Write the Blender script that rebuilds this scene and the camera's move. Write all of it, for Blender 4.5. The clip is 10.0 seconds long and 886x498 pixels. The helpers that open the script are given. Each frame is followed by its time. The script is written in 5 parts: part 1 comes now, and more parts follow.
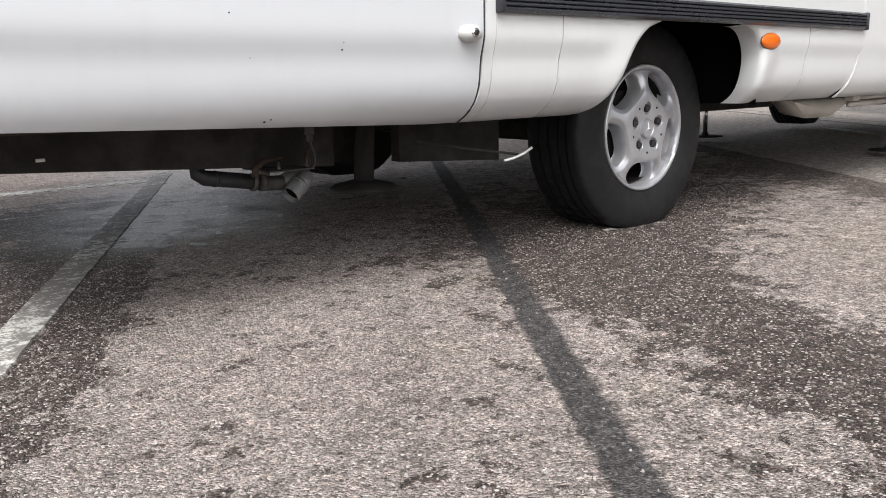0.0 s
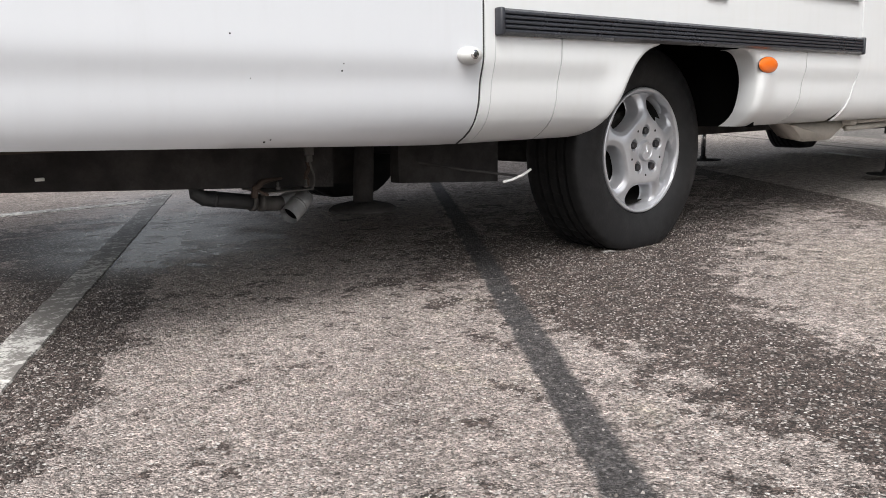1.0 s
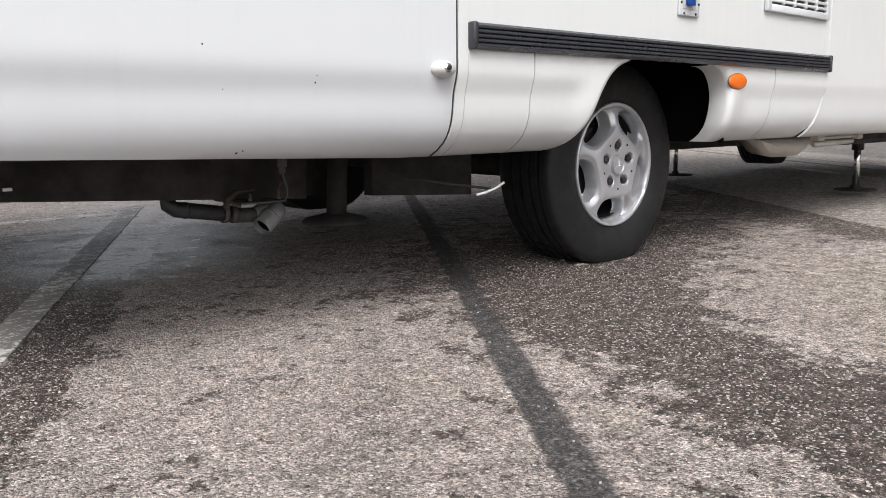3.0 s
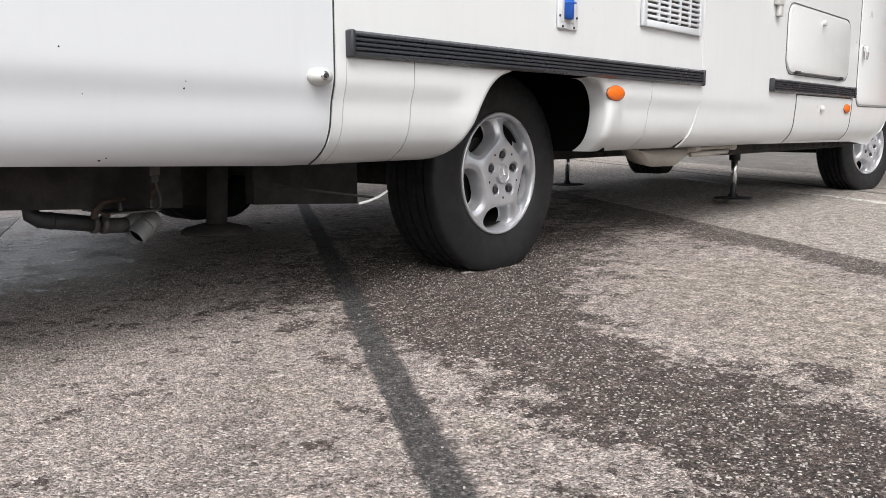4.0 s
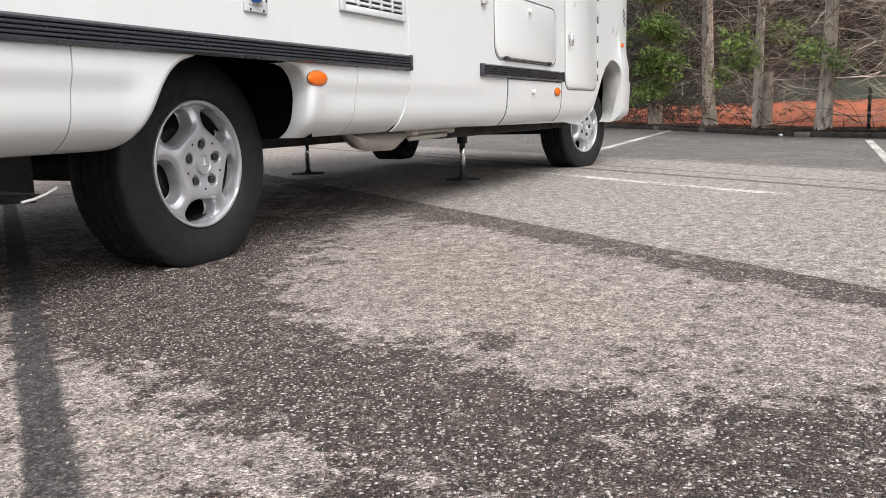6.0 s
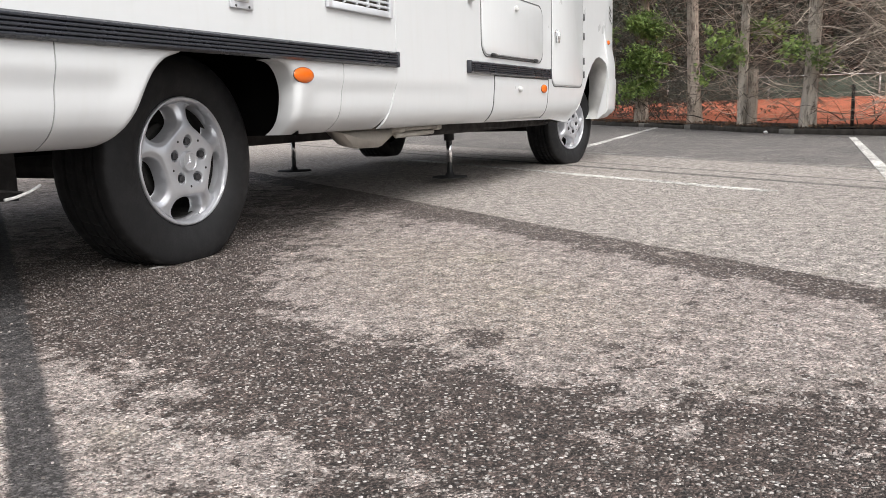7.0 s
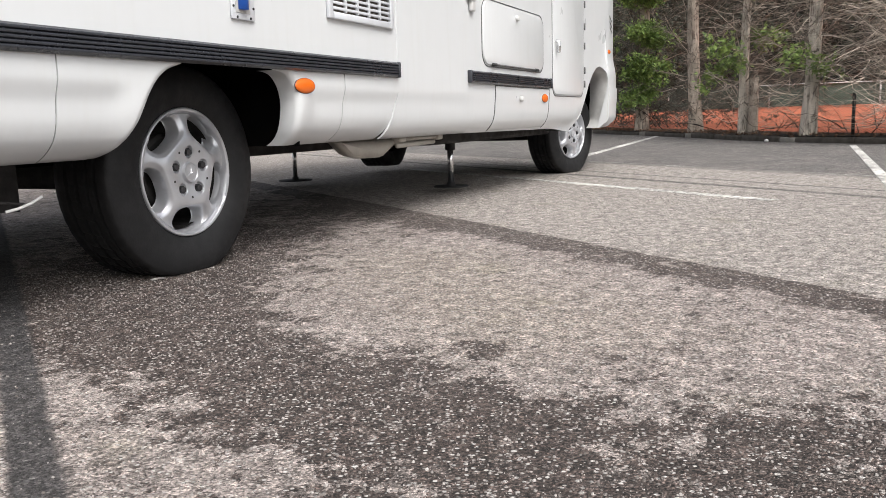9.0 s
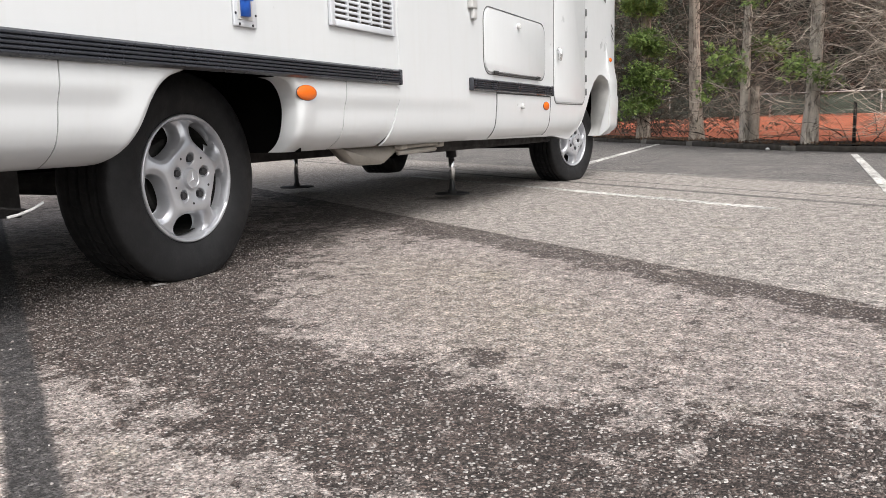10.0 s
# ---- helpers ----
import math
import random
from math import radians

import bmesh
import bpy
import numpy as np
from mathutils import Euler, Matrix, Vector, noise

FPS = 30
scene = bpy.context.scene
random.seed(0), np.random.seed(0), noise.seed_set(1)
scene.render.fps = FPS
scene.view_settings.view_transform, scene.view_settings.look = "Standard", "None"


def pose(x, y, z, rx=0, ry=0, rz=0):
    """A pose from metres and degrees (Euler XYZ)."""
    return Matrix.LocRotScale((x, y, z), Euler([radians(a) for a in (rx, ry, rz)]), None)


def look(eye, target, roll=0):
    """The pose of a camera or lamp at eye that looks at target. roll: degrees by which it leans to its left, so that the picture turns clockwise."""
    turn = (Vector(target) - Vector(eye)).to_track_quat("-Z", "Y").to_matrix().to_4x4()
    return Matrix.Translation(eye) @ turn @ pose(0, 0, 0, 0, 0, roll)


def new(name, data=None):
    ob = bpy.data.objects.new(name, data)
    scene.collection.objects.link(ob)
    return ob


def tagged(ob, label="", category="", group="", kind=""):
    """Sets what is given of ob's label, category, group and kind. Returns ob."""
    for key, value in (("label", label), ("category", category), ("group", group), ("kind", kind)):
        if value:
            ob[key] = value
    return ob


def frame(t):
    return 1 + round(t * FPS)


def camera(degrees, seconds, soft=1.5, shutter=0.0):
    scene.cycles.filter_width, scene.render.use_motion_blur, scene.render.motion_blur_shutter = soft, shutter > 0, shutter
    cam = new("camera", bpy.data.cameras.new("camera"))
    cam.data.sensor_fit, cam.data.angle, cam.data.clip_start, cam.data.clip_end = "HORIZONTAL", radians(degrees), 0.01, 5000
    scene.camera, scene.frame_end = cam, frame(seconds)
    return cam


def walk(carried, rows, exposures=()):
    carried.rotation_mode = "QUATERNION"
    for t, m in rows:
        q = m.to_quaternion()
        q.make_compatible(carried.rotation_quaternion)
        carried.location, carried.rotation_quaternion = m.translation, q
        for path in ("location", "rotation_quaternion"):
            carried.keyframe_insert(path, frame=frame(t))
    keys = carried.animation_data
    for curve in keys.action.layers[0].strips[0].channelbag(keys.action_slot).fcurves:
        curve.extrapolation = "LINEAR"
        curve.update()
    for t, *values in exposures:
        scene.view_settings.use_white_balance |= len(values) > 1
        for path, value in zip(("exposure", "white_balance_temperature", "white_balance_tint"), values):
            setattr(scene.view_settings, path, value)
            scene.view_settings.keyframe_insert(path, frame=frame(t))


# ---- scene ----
cam = camera(56.3, 10.0, soft=0.8)
PATH = [
    (0, (0.078, 0.299, 0.507), (1.35, 1.788, 0.101), -1.2),
    (0.5, (0.079, 0.3, 0.504), (1.358, 1.791, 0.127), -1.1),
    (1, (0.078, 0.3, 0.501), (1.36, 1.794, 0.15), -1.0),
    (1.5, (0.077, 0.296, 0.502), (1.36, 1.793, 0.167), -0.9),
    (2, (0.079, 0.295, 0.498), (1.365, 1.792, 0.173), -0.8),
    (3.3, (0.082, 0.293, 0.498), (1.445, 1.724, 0.187), -0.4),
    (3.5, (0.093, 0.285, 0.497), (1.484, 1.69, 0.194), -0.3),
    (4, (0.124, 0.254, 0.493), (1.617, 1.551, 0.197), -0.1),
    (4.5, (0.182, 0.192, 0.492), (1.792, 1.342, 0.198), -0.4),
    (5, (0.23, 0.13, 0.484), (1.933, 1.136, 0.184), -0.8),
    (5.5, (0.259, 0.112, 0.48), (2.017, 1.012, 0.165), -1.1),
    (6, (0.273, 0.096, 0.475), (2.057, 0.939, 0.149), -1.5),
    (7.5, (0.276, 0.101, 0.474), (2.073, 0.913, 0.141), -1.5),
    (8, (0.277, 0.099, 0.477), (2.073, 0.914, 0.148), -1.6),
    (8.5, (0.278, 0.104, 0.478), (2.075, 0.92, 0.155), -1.6),
    (9, (0.278, 0.101, 0.48), (2.076, 0.918, 0.167), -1.6),
    (9.5, (0.277, 0.099, 0.481), (2.077, 0.917, 0.175), -1.5),
    (10, (0.279, 0.101, 0.48), (2.079, 0.921, 0.184), -1.4),
]
walk(cam, [(t, look(eye, target, roll)) for t, eye, target, roll in PATH])

scene.view_settings.exposure = 0.80

# world and sun: a bright overcast day
world = bpy.data.worlds.new("world")
scene.world = world
world.use_nodes = True
wn = world.node_tree
bg = wn.nodes["Background"]
sky = wn.nodes.new("ShaderNodeTexSky")
sky.sky_type = "NISHITA"
sky.sun_disc = False
SUN_ELEVATION, SUN_TURN = radians(50), radians(222)
sky.sun_elevation, sky.sun_rotation = SUN_ELEVATION, SUN_TURN
sky.air_density, sky.dust_density, sky.ozone_density = 1.0, 6.0, 0.6
grey = wn.nodes.new("ShaderNodeMix")
grey.data_type = "RGBA"
grey.inputs[0].default_value = 0.75
desat = wn.nodes.new("ShaderNodeRGBToBW")
wn.links.new(sky.outputs[0], desat.inputs[0])
wn.links.new(sky.outputs[0], grey.inputs[6])
wn.links.new(desat.outputs[0], grey.inputs[7])
wn.links.new(grey.outputs[2], bg.inputs[0])
bg.inputs[1].default_value = 0.15

sun_data = bpy.data.lights.new("sun", "SUN")
sun_data.energy, sun_data.angle, sun_data.color = 1.15, radians(30), (1.0, 0.99, 0.985)
sun = new("sun", sun_data)
to_sun = Vector((math.sin(SUN_TURN) * math.cos(SUN_ELEVATION), math.cos(SUN_TURN) * math.cos(SUN_ELEVATION), math.sin(SUN_ELEVATION)))
sun.rotation_mode = "QUATERNION"
sun.rotation_quaternion = to_sun.to_track_quat("Z", "Y")


# ---- materials ----
class Nodes:
    """Small helper to write node trees in few lines."""

    def __init__(self, name):
        self.mat = bpy.data.materials.new(name)
        self.mat.use_nodes = True
        self.tree = self.mat.node_tree
        self.shader = self.tree.nodes["Principled BSDF"]
        self.co = self.tree.nodes.new("ShaderNodeTexCoord").outputs["Object"]

    def put(self, socket, value):
        if hasattr(value, "is_output"):
            self.tree.links.new(value, socket)
        elif isinstance(value, (tuple, list)) and len(value) == 3 and len(socket.default_value) == 4:
            socket.default_value = (*value, 1)
        else:
            socket.default_value = value

    def math(self, op, a, b=0.0, c=0.0, clamp=False):
        n = self.tree.nodes.new("ShaderNodeMath")
        n.operation, n.use_clamp = op, clamp
        for s, v in zip(n.inputs, (a, b, c)):
            self.put(s, v)
        return n.outputs[0]

    def vec(self, op, a, b=(0, 0, 0)):
        n = self.tree.nodes.new("ShaderNodeVectorMath")
        n.operation = op
        self.put(n.inputs[0], a)
        if op == "SCALE":
            self.put(n.inputs[3], b)
        else:
            self.put(n.inputs[1], b)
        return n.outputs["Value"] if op in ("DOT_PRODUCT", "LENGTH", "DISTANCE") else n.outputs["Vector"]

    def noise(self, scale, detail=4, rough=0.6, co=None, distortion=0.0):
        n = self.tree.nodes.new("ShaderNodeTexNoise")
        self.put(n.inputs["Vector"], co or self.co)
        n.inputs["Scale"].default_value, n.inputs["Detail"].default_value = scale, detail
        n.inputs["Roughness"].default_value, n.inputs["Distortion"].default_value = rough, distortion
        return n.outputs["Fac"]

    def voronoi(self, scale, co=None, out="Distance", feature="F1", rand=1.0):
        n = self.tree.nodes.new("ShaderNodeTexVoronoi")
        n.feature = feature
        self.put(n.inputs["Vector"], co or self.co)
        n.inputs["Scale"].default_value = scale
        n.inputs["Randomness"].default_value = rand
        return n.outputs[out]

    def ramp(self, fac, lo, hi, a=0.0, b=1.0, smooth=True):
        n = self.tree.nodes.new("ShaderNodeMapRange")
        n.interpolation_type = "SMOOTHSTEP" if smooth else "LINEAR"
        for s, v in zip(n.inputs, (fac, lo, hi, a, b)):
            self.put(s, v)
        return n.outputs[0]

    def mix(self, fac, a, b, blend="MIX"):
        n = self.tree.nodes.new("ShaderNodeMix")
        n.data_type, n.blend_type = "RGBA", blend
        self.put(n.inputs[0], fac)
        self.put(n.inputs[6], a)
        self.put(n.inputs[7], b)
        return n.outputs[2]

    def bump(self, height, strength, distance):
        n = self.tree.nodes.new("ShaderNodeBump")
        n.inputs["Strength"].default_value, n.inputs["Distance"].default_value = strength, distance
        self.put(n.inputs["Height"], height)
        self.tree.links.new(n.outputs[0], self.shader.inputs["Normal"])
        return n

    def set(self, **kw):
        for key, value in kw.items():
            self.put(self.shader.inputs[key.replace("_", " ")], value)
        return self


def simple(name, colour, rough, metal=0.0, vary=0.15, scale=9.0, bump=0.0, coat=0.0, fine=120.0, gloss=0.5):
    """A plain surface with variation at two scales and a fine relief."""
    n = Nodes(name)
    big = n.ramp(n.noise(scale, 5), 0.3, 0.75)
    small = n.ramp(n.noise(fine, 3), 0.3, 0.7)
    dark = tuple(c * (1 - vary) for c in colour)
    col = n.mix(big, dark, colour)
    col = n.mix(n.math("MULTIPLY", small, 0.35), col, tuple(c * (1 - vary * 0.8) for c in colour))
    n.set(Base_Color=col, Roughness=n.ramp(big, 0, 1, min(1, rough * 1.15), rough * 0.9), Metallic=metal)
    n.shader.inputs["Coat Weight"].default_value = coat
    n.shader.inputs["Specular IOR Level"].default_value = gloss
    if bump:
        n.bump(small, 0.4, bump)
    return n.mat


def paint(name, colour, grime):
    """Vehicle paint: slightly uneven gloss, faint streaks running down, small specks of dirt."""
    n = Nodes(name)
    streak = n.noise(3.0, 5, 0.6, n.vec("MULTIPLY", n.co, (9, 9, 0.7)))
    cloud = n.noise(2.2, 4)
    speck = n.ramp(n.voronoi(16), 0.02, 0.05, 1, 0)
    rare = n.ramp(n.noise(7.0, 1), 0.66, 0.7)
    col = n.mix(n.ramp(streak, 0.45, 0.8, 0, 0.22), colour, tuple(c * g for c, g in zip(colour, grime)))
    col = n.mix(n.ramp(cloud, 0.4, 0.8, 0, 0.16), col, tuple(c * 0.9 for c in colour))
    col = n.mix(n.math("MULTIPLY", n.math("MULTIPLY", speck, rare), 0.10), col, (0.12, 0.10, 0.08))
    n.set(Base_Color=col, Roughness=n.ramp(cloud, 0.3, 0.7, 0.27, 0.4))
    n.shader.inputs["Coat Weight"].default_value = 0.25
    n.bump(n.noise(5.0, 2), 0.12, 0.004)
    return n.mat


CREAM = paint("cream_paint", (0.565, 0.578, 0.586), (0.88, 0.86, 0.80))
WHITE = paint("white_paint", (0.530, 0.548, 0.574), (0.88, 0.87, 0.85))
BLACK_PLASTIC = simple("black_plastic", (0.02, 0.02, 0.021), 0.6, bump=0.001)
STRIP = simple("rub_strip_plastic", (0.028, 0.030, 0.037), 0.28, vary=0.25, scale=6, bump=0.0006)
UNDER = simple("underbody", (0.052, 0.049, 0.048), 0.85, gloss=0.2, vary=0.5, scale=12, bump=0.002)
# almost no colour or gloss: holds the darkness of wheel wells and pipe inside
LINER_SHADE = simple("liner_shade_black", (0.004, 0.004, 0.004), 0.95, gloss=0.05)
ARCH_GREY = simple("arch_flange", (0.60, 0.60, 0.585), 0.5, vary=0.2, scale=14)
RUBBER = simple("tyre_rubber", (0.013, 0.013, 0.014), 0.6, gloss=0.32, vary=0.4, scale=14, bump=0.0006)
ALLOY = simple("silver_alloy", (0.55, 0.56, 0.59), 0.34, metal=0.62, vary=0.1, scale=20)
BOLT = simple("wheel_bolt_steel", (0.085, 0.085, 0.09), 0.4, metal=0.8)
BRAKE = simple("brake_drum", (0.02, 0.019, 0.018), 0.7, metal=0.2, vary=0.4, scale=20)
STEEL = simple("chromed_steel", (0.88, 0.88, 0.89), 0.16, metal=1.0, vary=0.08)
FITTING = simple("dull_fitting_steel", (0.12, 0.115, 0.11), 0.6, metal=0.4, vary=0.4, scale=30)
GALV = simple("galvanised_pipe", (0.36, 0.365, 0.37), 0.5, metal=0.4, vary=0.3, scale=25)
DARK_PIPE = simple("dark_plastic_pipe", (0.028, 0.03, 0.032), 0.5, vary=0.35, scale=20)
BEIGE = simple("beige_tank_plastic", (0.50, 0.47, 0.42), 0.55, vary=0.25, scale=10)
GASKET = simple("grey_gasket", (0.09, 0.09, 0.09), 0.6)
AMBER = Nodes("amber_lens").set(Base_Color=(0.64, 0.125, 0.008), Roughness=0.25).mat
BLUE = simple("blue_plastic", (0.02, 0.12, 0.55), 0.4)
CABLE = simple("white_cable", (0.75, 0.75, 0.74), 0.5)
LOCK = simple("grey_lock_plastic", (0.5, 0.5, 0.49), 0.4)
GRILLE_DARK = simple("vent_inside", (0.10, 0.085, 0.07), 0.8)

# directions across the parking ground: U along the bay seams, V across them
U, V = Vector((0.6, 0.8, 0)), Vector((0.8, -0.6, 0))


def asphalt():
    """Old asphalt with pale aggregate, damp stains with ragged edges, tar strip and newer strips beyond."""
    n = Nodes("asphalt")
    co = n.co
    u = n.vec("DOT_PRODUCT", co, tuple(U))
    v = n.vec("DOT_PRODUCT", co, tuple(V))
    # aggregate: small chips of differing tone, pale larger stones, pits with their shade painted dark
    def cells(scale):
        chip = n.tree.nodes.new("ShaderNodeSeparateColor")
        n.put(chip.inputs[0], n.voronoi(scale, out="Color"))
        return chip.outputs
    chips = cells(240)
    edge = n.voronoi(240)
    stones = cells(125)
    pale = n.math("MULTIPLY", n.ramp(stones[0], 0.72, 0.80), n.ramp(n.voronoi(125), 0.30, 0.50, 1, 0))
    big = cells(62)
    pale_big = n.math("MULTIPLY", n.ramp(big[0], 0.955, 0.97), n.ramp(n.voronoi(62), 0.20, 0.36, 1, 0))
    pit_shade = n.ramp(n.noise(110, 4, 0.75), 0.37, 0.44, 1, 0)
    tone = n.noise(1.3, 6, 0.65)
    fine = n.noise(90, 4, 0.7)
    # damp stains: broad outlines, broken up by noise at three scales
    ragged = n.noise(4.5, 6, 0.65)
    ragged_mid = n.noise(10.5, 7, 0.72)
    ragged_fine = n.noise(45.0, 4, 0.75)

    def blob(a, b, reach):
        """1 near the segment a-b, falling to 0 at the reach."""
        ax, ay = a
        dx, dy = b[0] - ax, b[1] - ay
        length = dx * dx + dy * dy
        rel = n.vec("SUBTRACT", co, (ax, ay, 0))
        t = n.math("DIVIDE", n.vec("DOT_PRODUCT", rel, (dx, dy, 0)), length, clamp=True)
        near = n.vec("SCALE", (dx, dy, 0), t)
        return n.ramp(n.vec("DISTANCE", rel, near), 0.0, reach, 1, 0)

    field = 0.0
    for a, b, reach, weight in STAINS:
        field = n.math("MULTIPLY_ADD", blob(a, b, reach), weight, field)
    # damp strip beside the white bay line
    left = n.ramp(n.vec("DOT_PRODUCT", co, (0.88, -0.475, 0)), -0.43, -0.34, 1, 0)
    apart = n.tree.nodes.new("ShaderNodeSeparateXYZ")
    n.put(apart.inputs[0], co)
    left = n.math("MULTIPLY", left, n.ramp(apart.outputs[1], 3.4, 4.6, 1, 0.0))
    field = n.math("MULTIPLY_ADD", left, 0.85, field)
    seam = n.math("MULTIPLY", n.ramp(v, 1.80, 1.98), n.ramp(v, 2.11, 2.13, 1, 0))
    field = n.math("MULTIPLY_ADD", seam, 0.8, field)
    beyond = n.ramp(n.math("MULTIPLY_ADD", n.math("SUBTRACT", n.noise(6, 4), 0.5), 0.05, v), 2.105, 2.125)
    field = n.math("SUBTRACT", field, n.math("MULTIPLY", beyond, 0.9))
    broken = n.math("MULTIPLY", n.math("SUBTRACT", ragged, 0.5), 2.5)
    broken = n.math("MULTIPLY_ADD", n.math("SUBTRACT", ragged_mid, 0.5), 3.4, broken)
    broken = n.math("MULTIPLY_ADD", n.math("SUBTRACT", ragged_fine, 0.5), 1.7, broken)
    damp = n.ramp(n.math("ADD", field, broken), 0.40, 0.45)
    # dry tops of stones inside the damp parts
    dry_top = n.ramp(n.noise(25, 8, 0.8), 0.555, 0.59)
    damp = n.math("MULTIPLY", damp, n.math("MULTIPLY_ADD", dry_top, -0.45, 1.0))
    # tar strip
    off = n.math("ADD", v, n.math("MULTIPLY", n.math("SUBTRACT", n.noise(9, 3), 0.5), 0.03))
    tar = n.math("MULTIPLY", n.ramp(off, 0.137, 0.153), n.ramp(off, 0.206, 0.228, 1, 0))
    # newer strips beyond
    far_band = n.math("MULTIPLY", n.ramp(v, 4.24, 4.27), n.ramp(v, 4.33, 4.36, 1, 0))
    far_crack = n.math("MULTIPLY", n.ramp(off, 4.60, 4.615), n.ramp(off, 4.64, 4.66, 1, 0))
    far_dark = n.math("MULTIPLY", n.ramp(off, 5.30, 5.55), n.ramp(n.noise(2.4, 6, 0.7), 0.35, 0.6, 0.72, 1.0))
    # dark flakes where the worn surface has broken out, in clusters
    flake = n.ramp(n.noise(13, 9, 0.76), 0.565, 0.60)
    flake = n.math("MULTIPLY", flake, n.ramp(n.noise(3.4, 4, 0.6), 0.38, 0.60, 0.25, 0.95))
    crumbs = n.ramp(n.noise(34, 7, 0.8), 0.54, 0.58)
    flake = n.math("MAXIMUM", flake, n.math("MULTIPLY", crumbs, 0.75))
    flake = n.math("MULTIPLY", flake, n.ramp(v, 0.0, 0.25, 0.5, 1.0))
    # faint darker track left by tyres
    track = n.math("MULTIPLY", n.ramp(off, -0.16, -0.12), n.ramp(off, -0.09, -0.05, 1, 0))
    base = n.mix(n.ramp(tone, 0.3, 0.7), (0.302, 0.258, 0.237), (0.398, 0.346, 0.320))
    base = n.mix(beyond, base, n.mix(tone, (0.325, 0.292, 0.267), (0.41, 0.371, 0.342)))
    moss = n.math("MULTIPLY", n.ramp(n.noise(3.1, 5), 0.56, 0.72), 0.35)
    base = n.mix(moss, base, (0.27, 0.245, 0.175))
    base = n.mix(n.math("MULTIPLY", blob((2.75, 1.35), (2.1, 0.70), 0.55), 0.18), base, (0.33, 0.285, 0.19))
    base = n.mix(n.math("MULTIPLY", track, 0.22), base, (0.08, 0.07, 0.065))
    base = n.mix(n.math("MULTIPLY", flake, n.ramp(beyond, 0, 1, 0.85, 0.3)), base, (0.065, 0.052, 0.046))
    base = n.mix(n.math("MULTIPLY", damp, 0.93), base, (0.048, 0.034, 0.029))
    base = n.mix(n.math("MULTIPLY", n.math("MAXIMUM", far_band, far_crack), 0.75), base, (0.07, 0.066, 0.063))
    base = n.mix(n.math("MULTIPLY", far_dark, 0.85), base, (0.105, 0.10, 0.098))
    base = n.mix(n.math("MULTIPLY", tar, 0.9), base, (0.046, 0.045, 0.047))
    gain = n.math("MULTIPLY", n.ramp(chips[0], 0, 1, 0.45, 1.52, smooth=False), n.ramp(fine, 0.3, 0.7, 0.64, 1.36))
    gain = n.math("MULTIPLY", gain, n.ramp(big[1], 0, 1, 0.82, 1.18, smooth=False))
    gain = n.math("MULTIPLY", gain, n.ramp(n.noise(34, 3, 0.7), 0.3, 0.7, 0.78, 1.22))
    coarse = n.math("MULTIPLY", n.ramp(n.noise(19, 8, 0.8), 0.36, 0.64, -0.38, 0.44), n.ramp(v, 0.0, 0.5, 0.6, 1.15))
    gain = n.math("MULTIPLY", gain, n.math("ADD", coarse, 1.0))
    wet_gain = n.ramp(chips[1], 0, 1, 0.35, 1.75, smooth=False)
    gain = n.math("MULTIPLY", gain, n.math("ADD", n.math("MULTIPLY", damp, wet_gain), n.math("SUBTRACT", 1.0, damp)))
    tinted = n.tree.nodes.new("ShaderNodeVectorMath")
    tinted.operation = "SCALE"
    n.put(tinted.inputs[0], base)
    n.put(tinted.inputs[3], gain)
    base = tinted.outputs[0]
    base = n.mix(n.math("MULTIPLY", pit_shade, 0.8), base, (0.028, 0.024, 0.022))
    base = n.mix(n.math("MULTIPLY", n.math("MAXIMUM", pale, pale_big), n.ramp(tar, 0, 1, 0.85, 0.2)), base, n.mix(stones[1], (0.34, 0.31, 0.285), (0.70, 0.67, 0.64)))
    film = n.math("MULTIPLY", blob((1.95, 4.9), (1.25, 3.1), 0.9), n.ramp(n.noise(5, 4), 0.25, 0.6, 0.55, 1))
    rough = n.ramp(damp, 0, 1, 0.9, 0.68)
    n.set(Base_Color=base, Roughness=n.math("MULTIPLY_ADD", film, -0.60, rough))
    n.shader.inputs["Specular IOR Level"].default_value = 0.38
    relief = n.math("ADD", n.math("MULTIPLY", edge, -1.0), n.math("MULTIPLY", fine, 1.3))
    bump = n.bump(relief, 1.0, 0.007)
    n.put(bump.inputs["Strength"], n.ramp(film, 0, 0.8, 1.0, 0.15))
    return n.mat


# damp and dry patches on the ground: from, to, reach, weight
STAINS = [
    ((2.20, 2.05), (1.68, 1.42), 0.46, 0.78),
    ((1.68, 1.42), (1.47, 0.80), 0.38, 0.75),
    ((1.47, 0.80), (1.36, 0.05), 0.58, 0.60),
    ((1.36, 0.05), (1.70, -1.6), 0.60, 0.36),
    ((1.20, 0.62), (1.05, -0.40), 0.42, 0.30),
    ((2.9, 2.6), (2.2, 2.0), 0.9, 0.70),
    ((2.0, 2.5), (1.6, 1.8), 0.6, 0.30),
    ((4.3, 2.6), (3.5, 1.5), 0.40, 0.50),
    ((4.2, 2.8), (2.75, 1.85), 0.65, 0.42),
    ((3.00, 1.50), (2.20, 0.95), 0.55, -0.42),
    ((2.20, 0.90), (1.95, 0.10), 0.42, -0.14),
    ((1.62, 0.57), (1.74, 0.53), 0.15, -0.45),
    ((1.42, 0.24), (1.40, 0.30), 0.12, -0.45),
    ((1.30, 1.05), (1.02, 0.95), 0.26, -0.16),
    ((1.75, 3.2), (0.95, 1.9), 0.5, 0.10),
]
ASPHALT = asphalt()


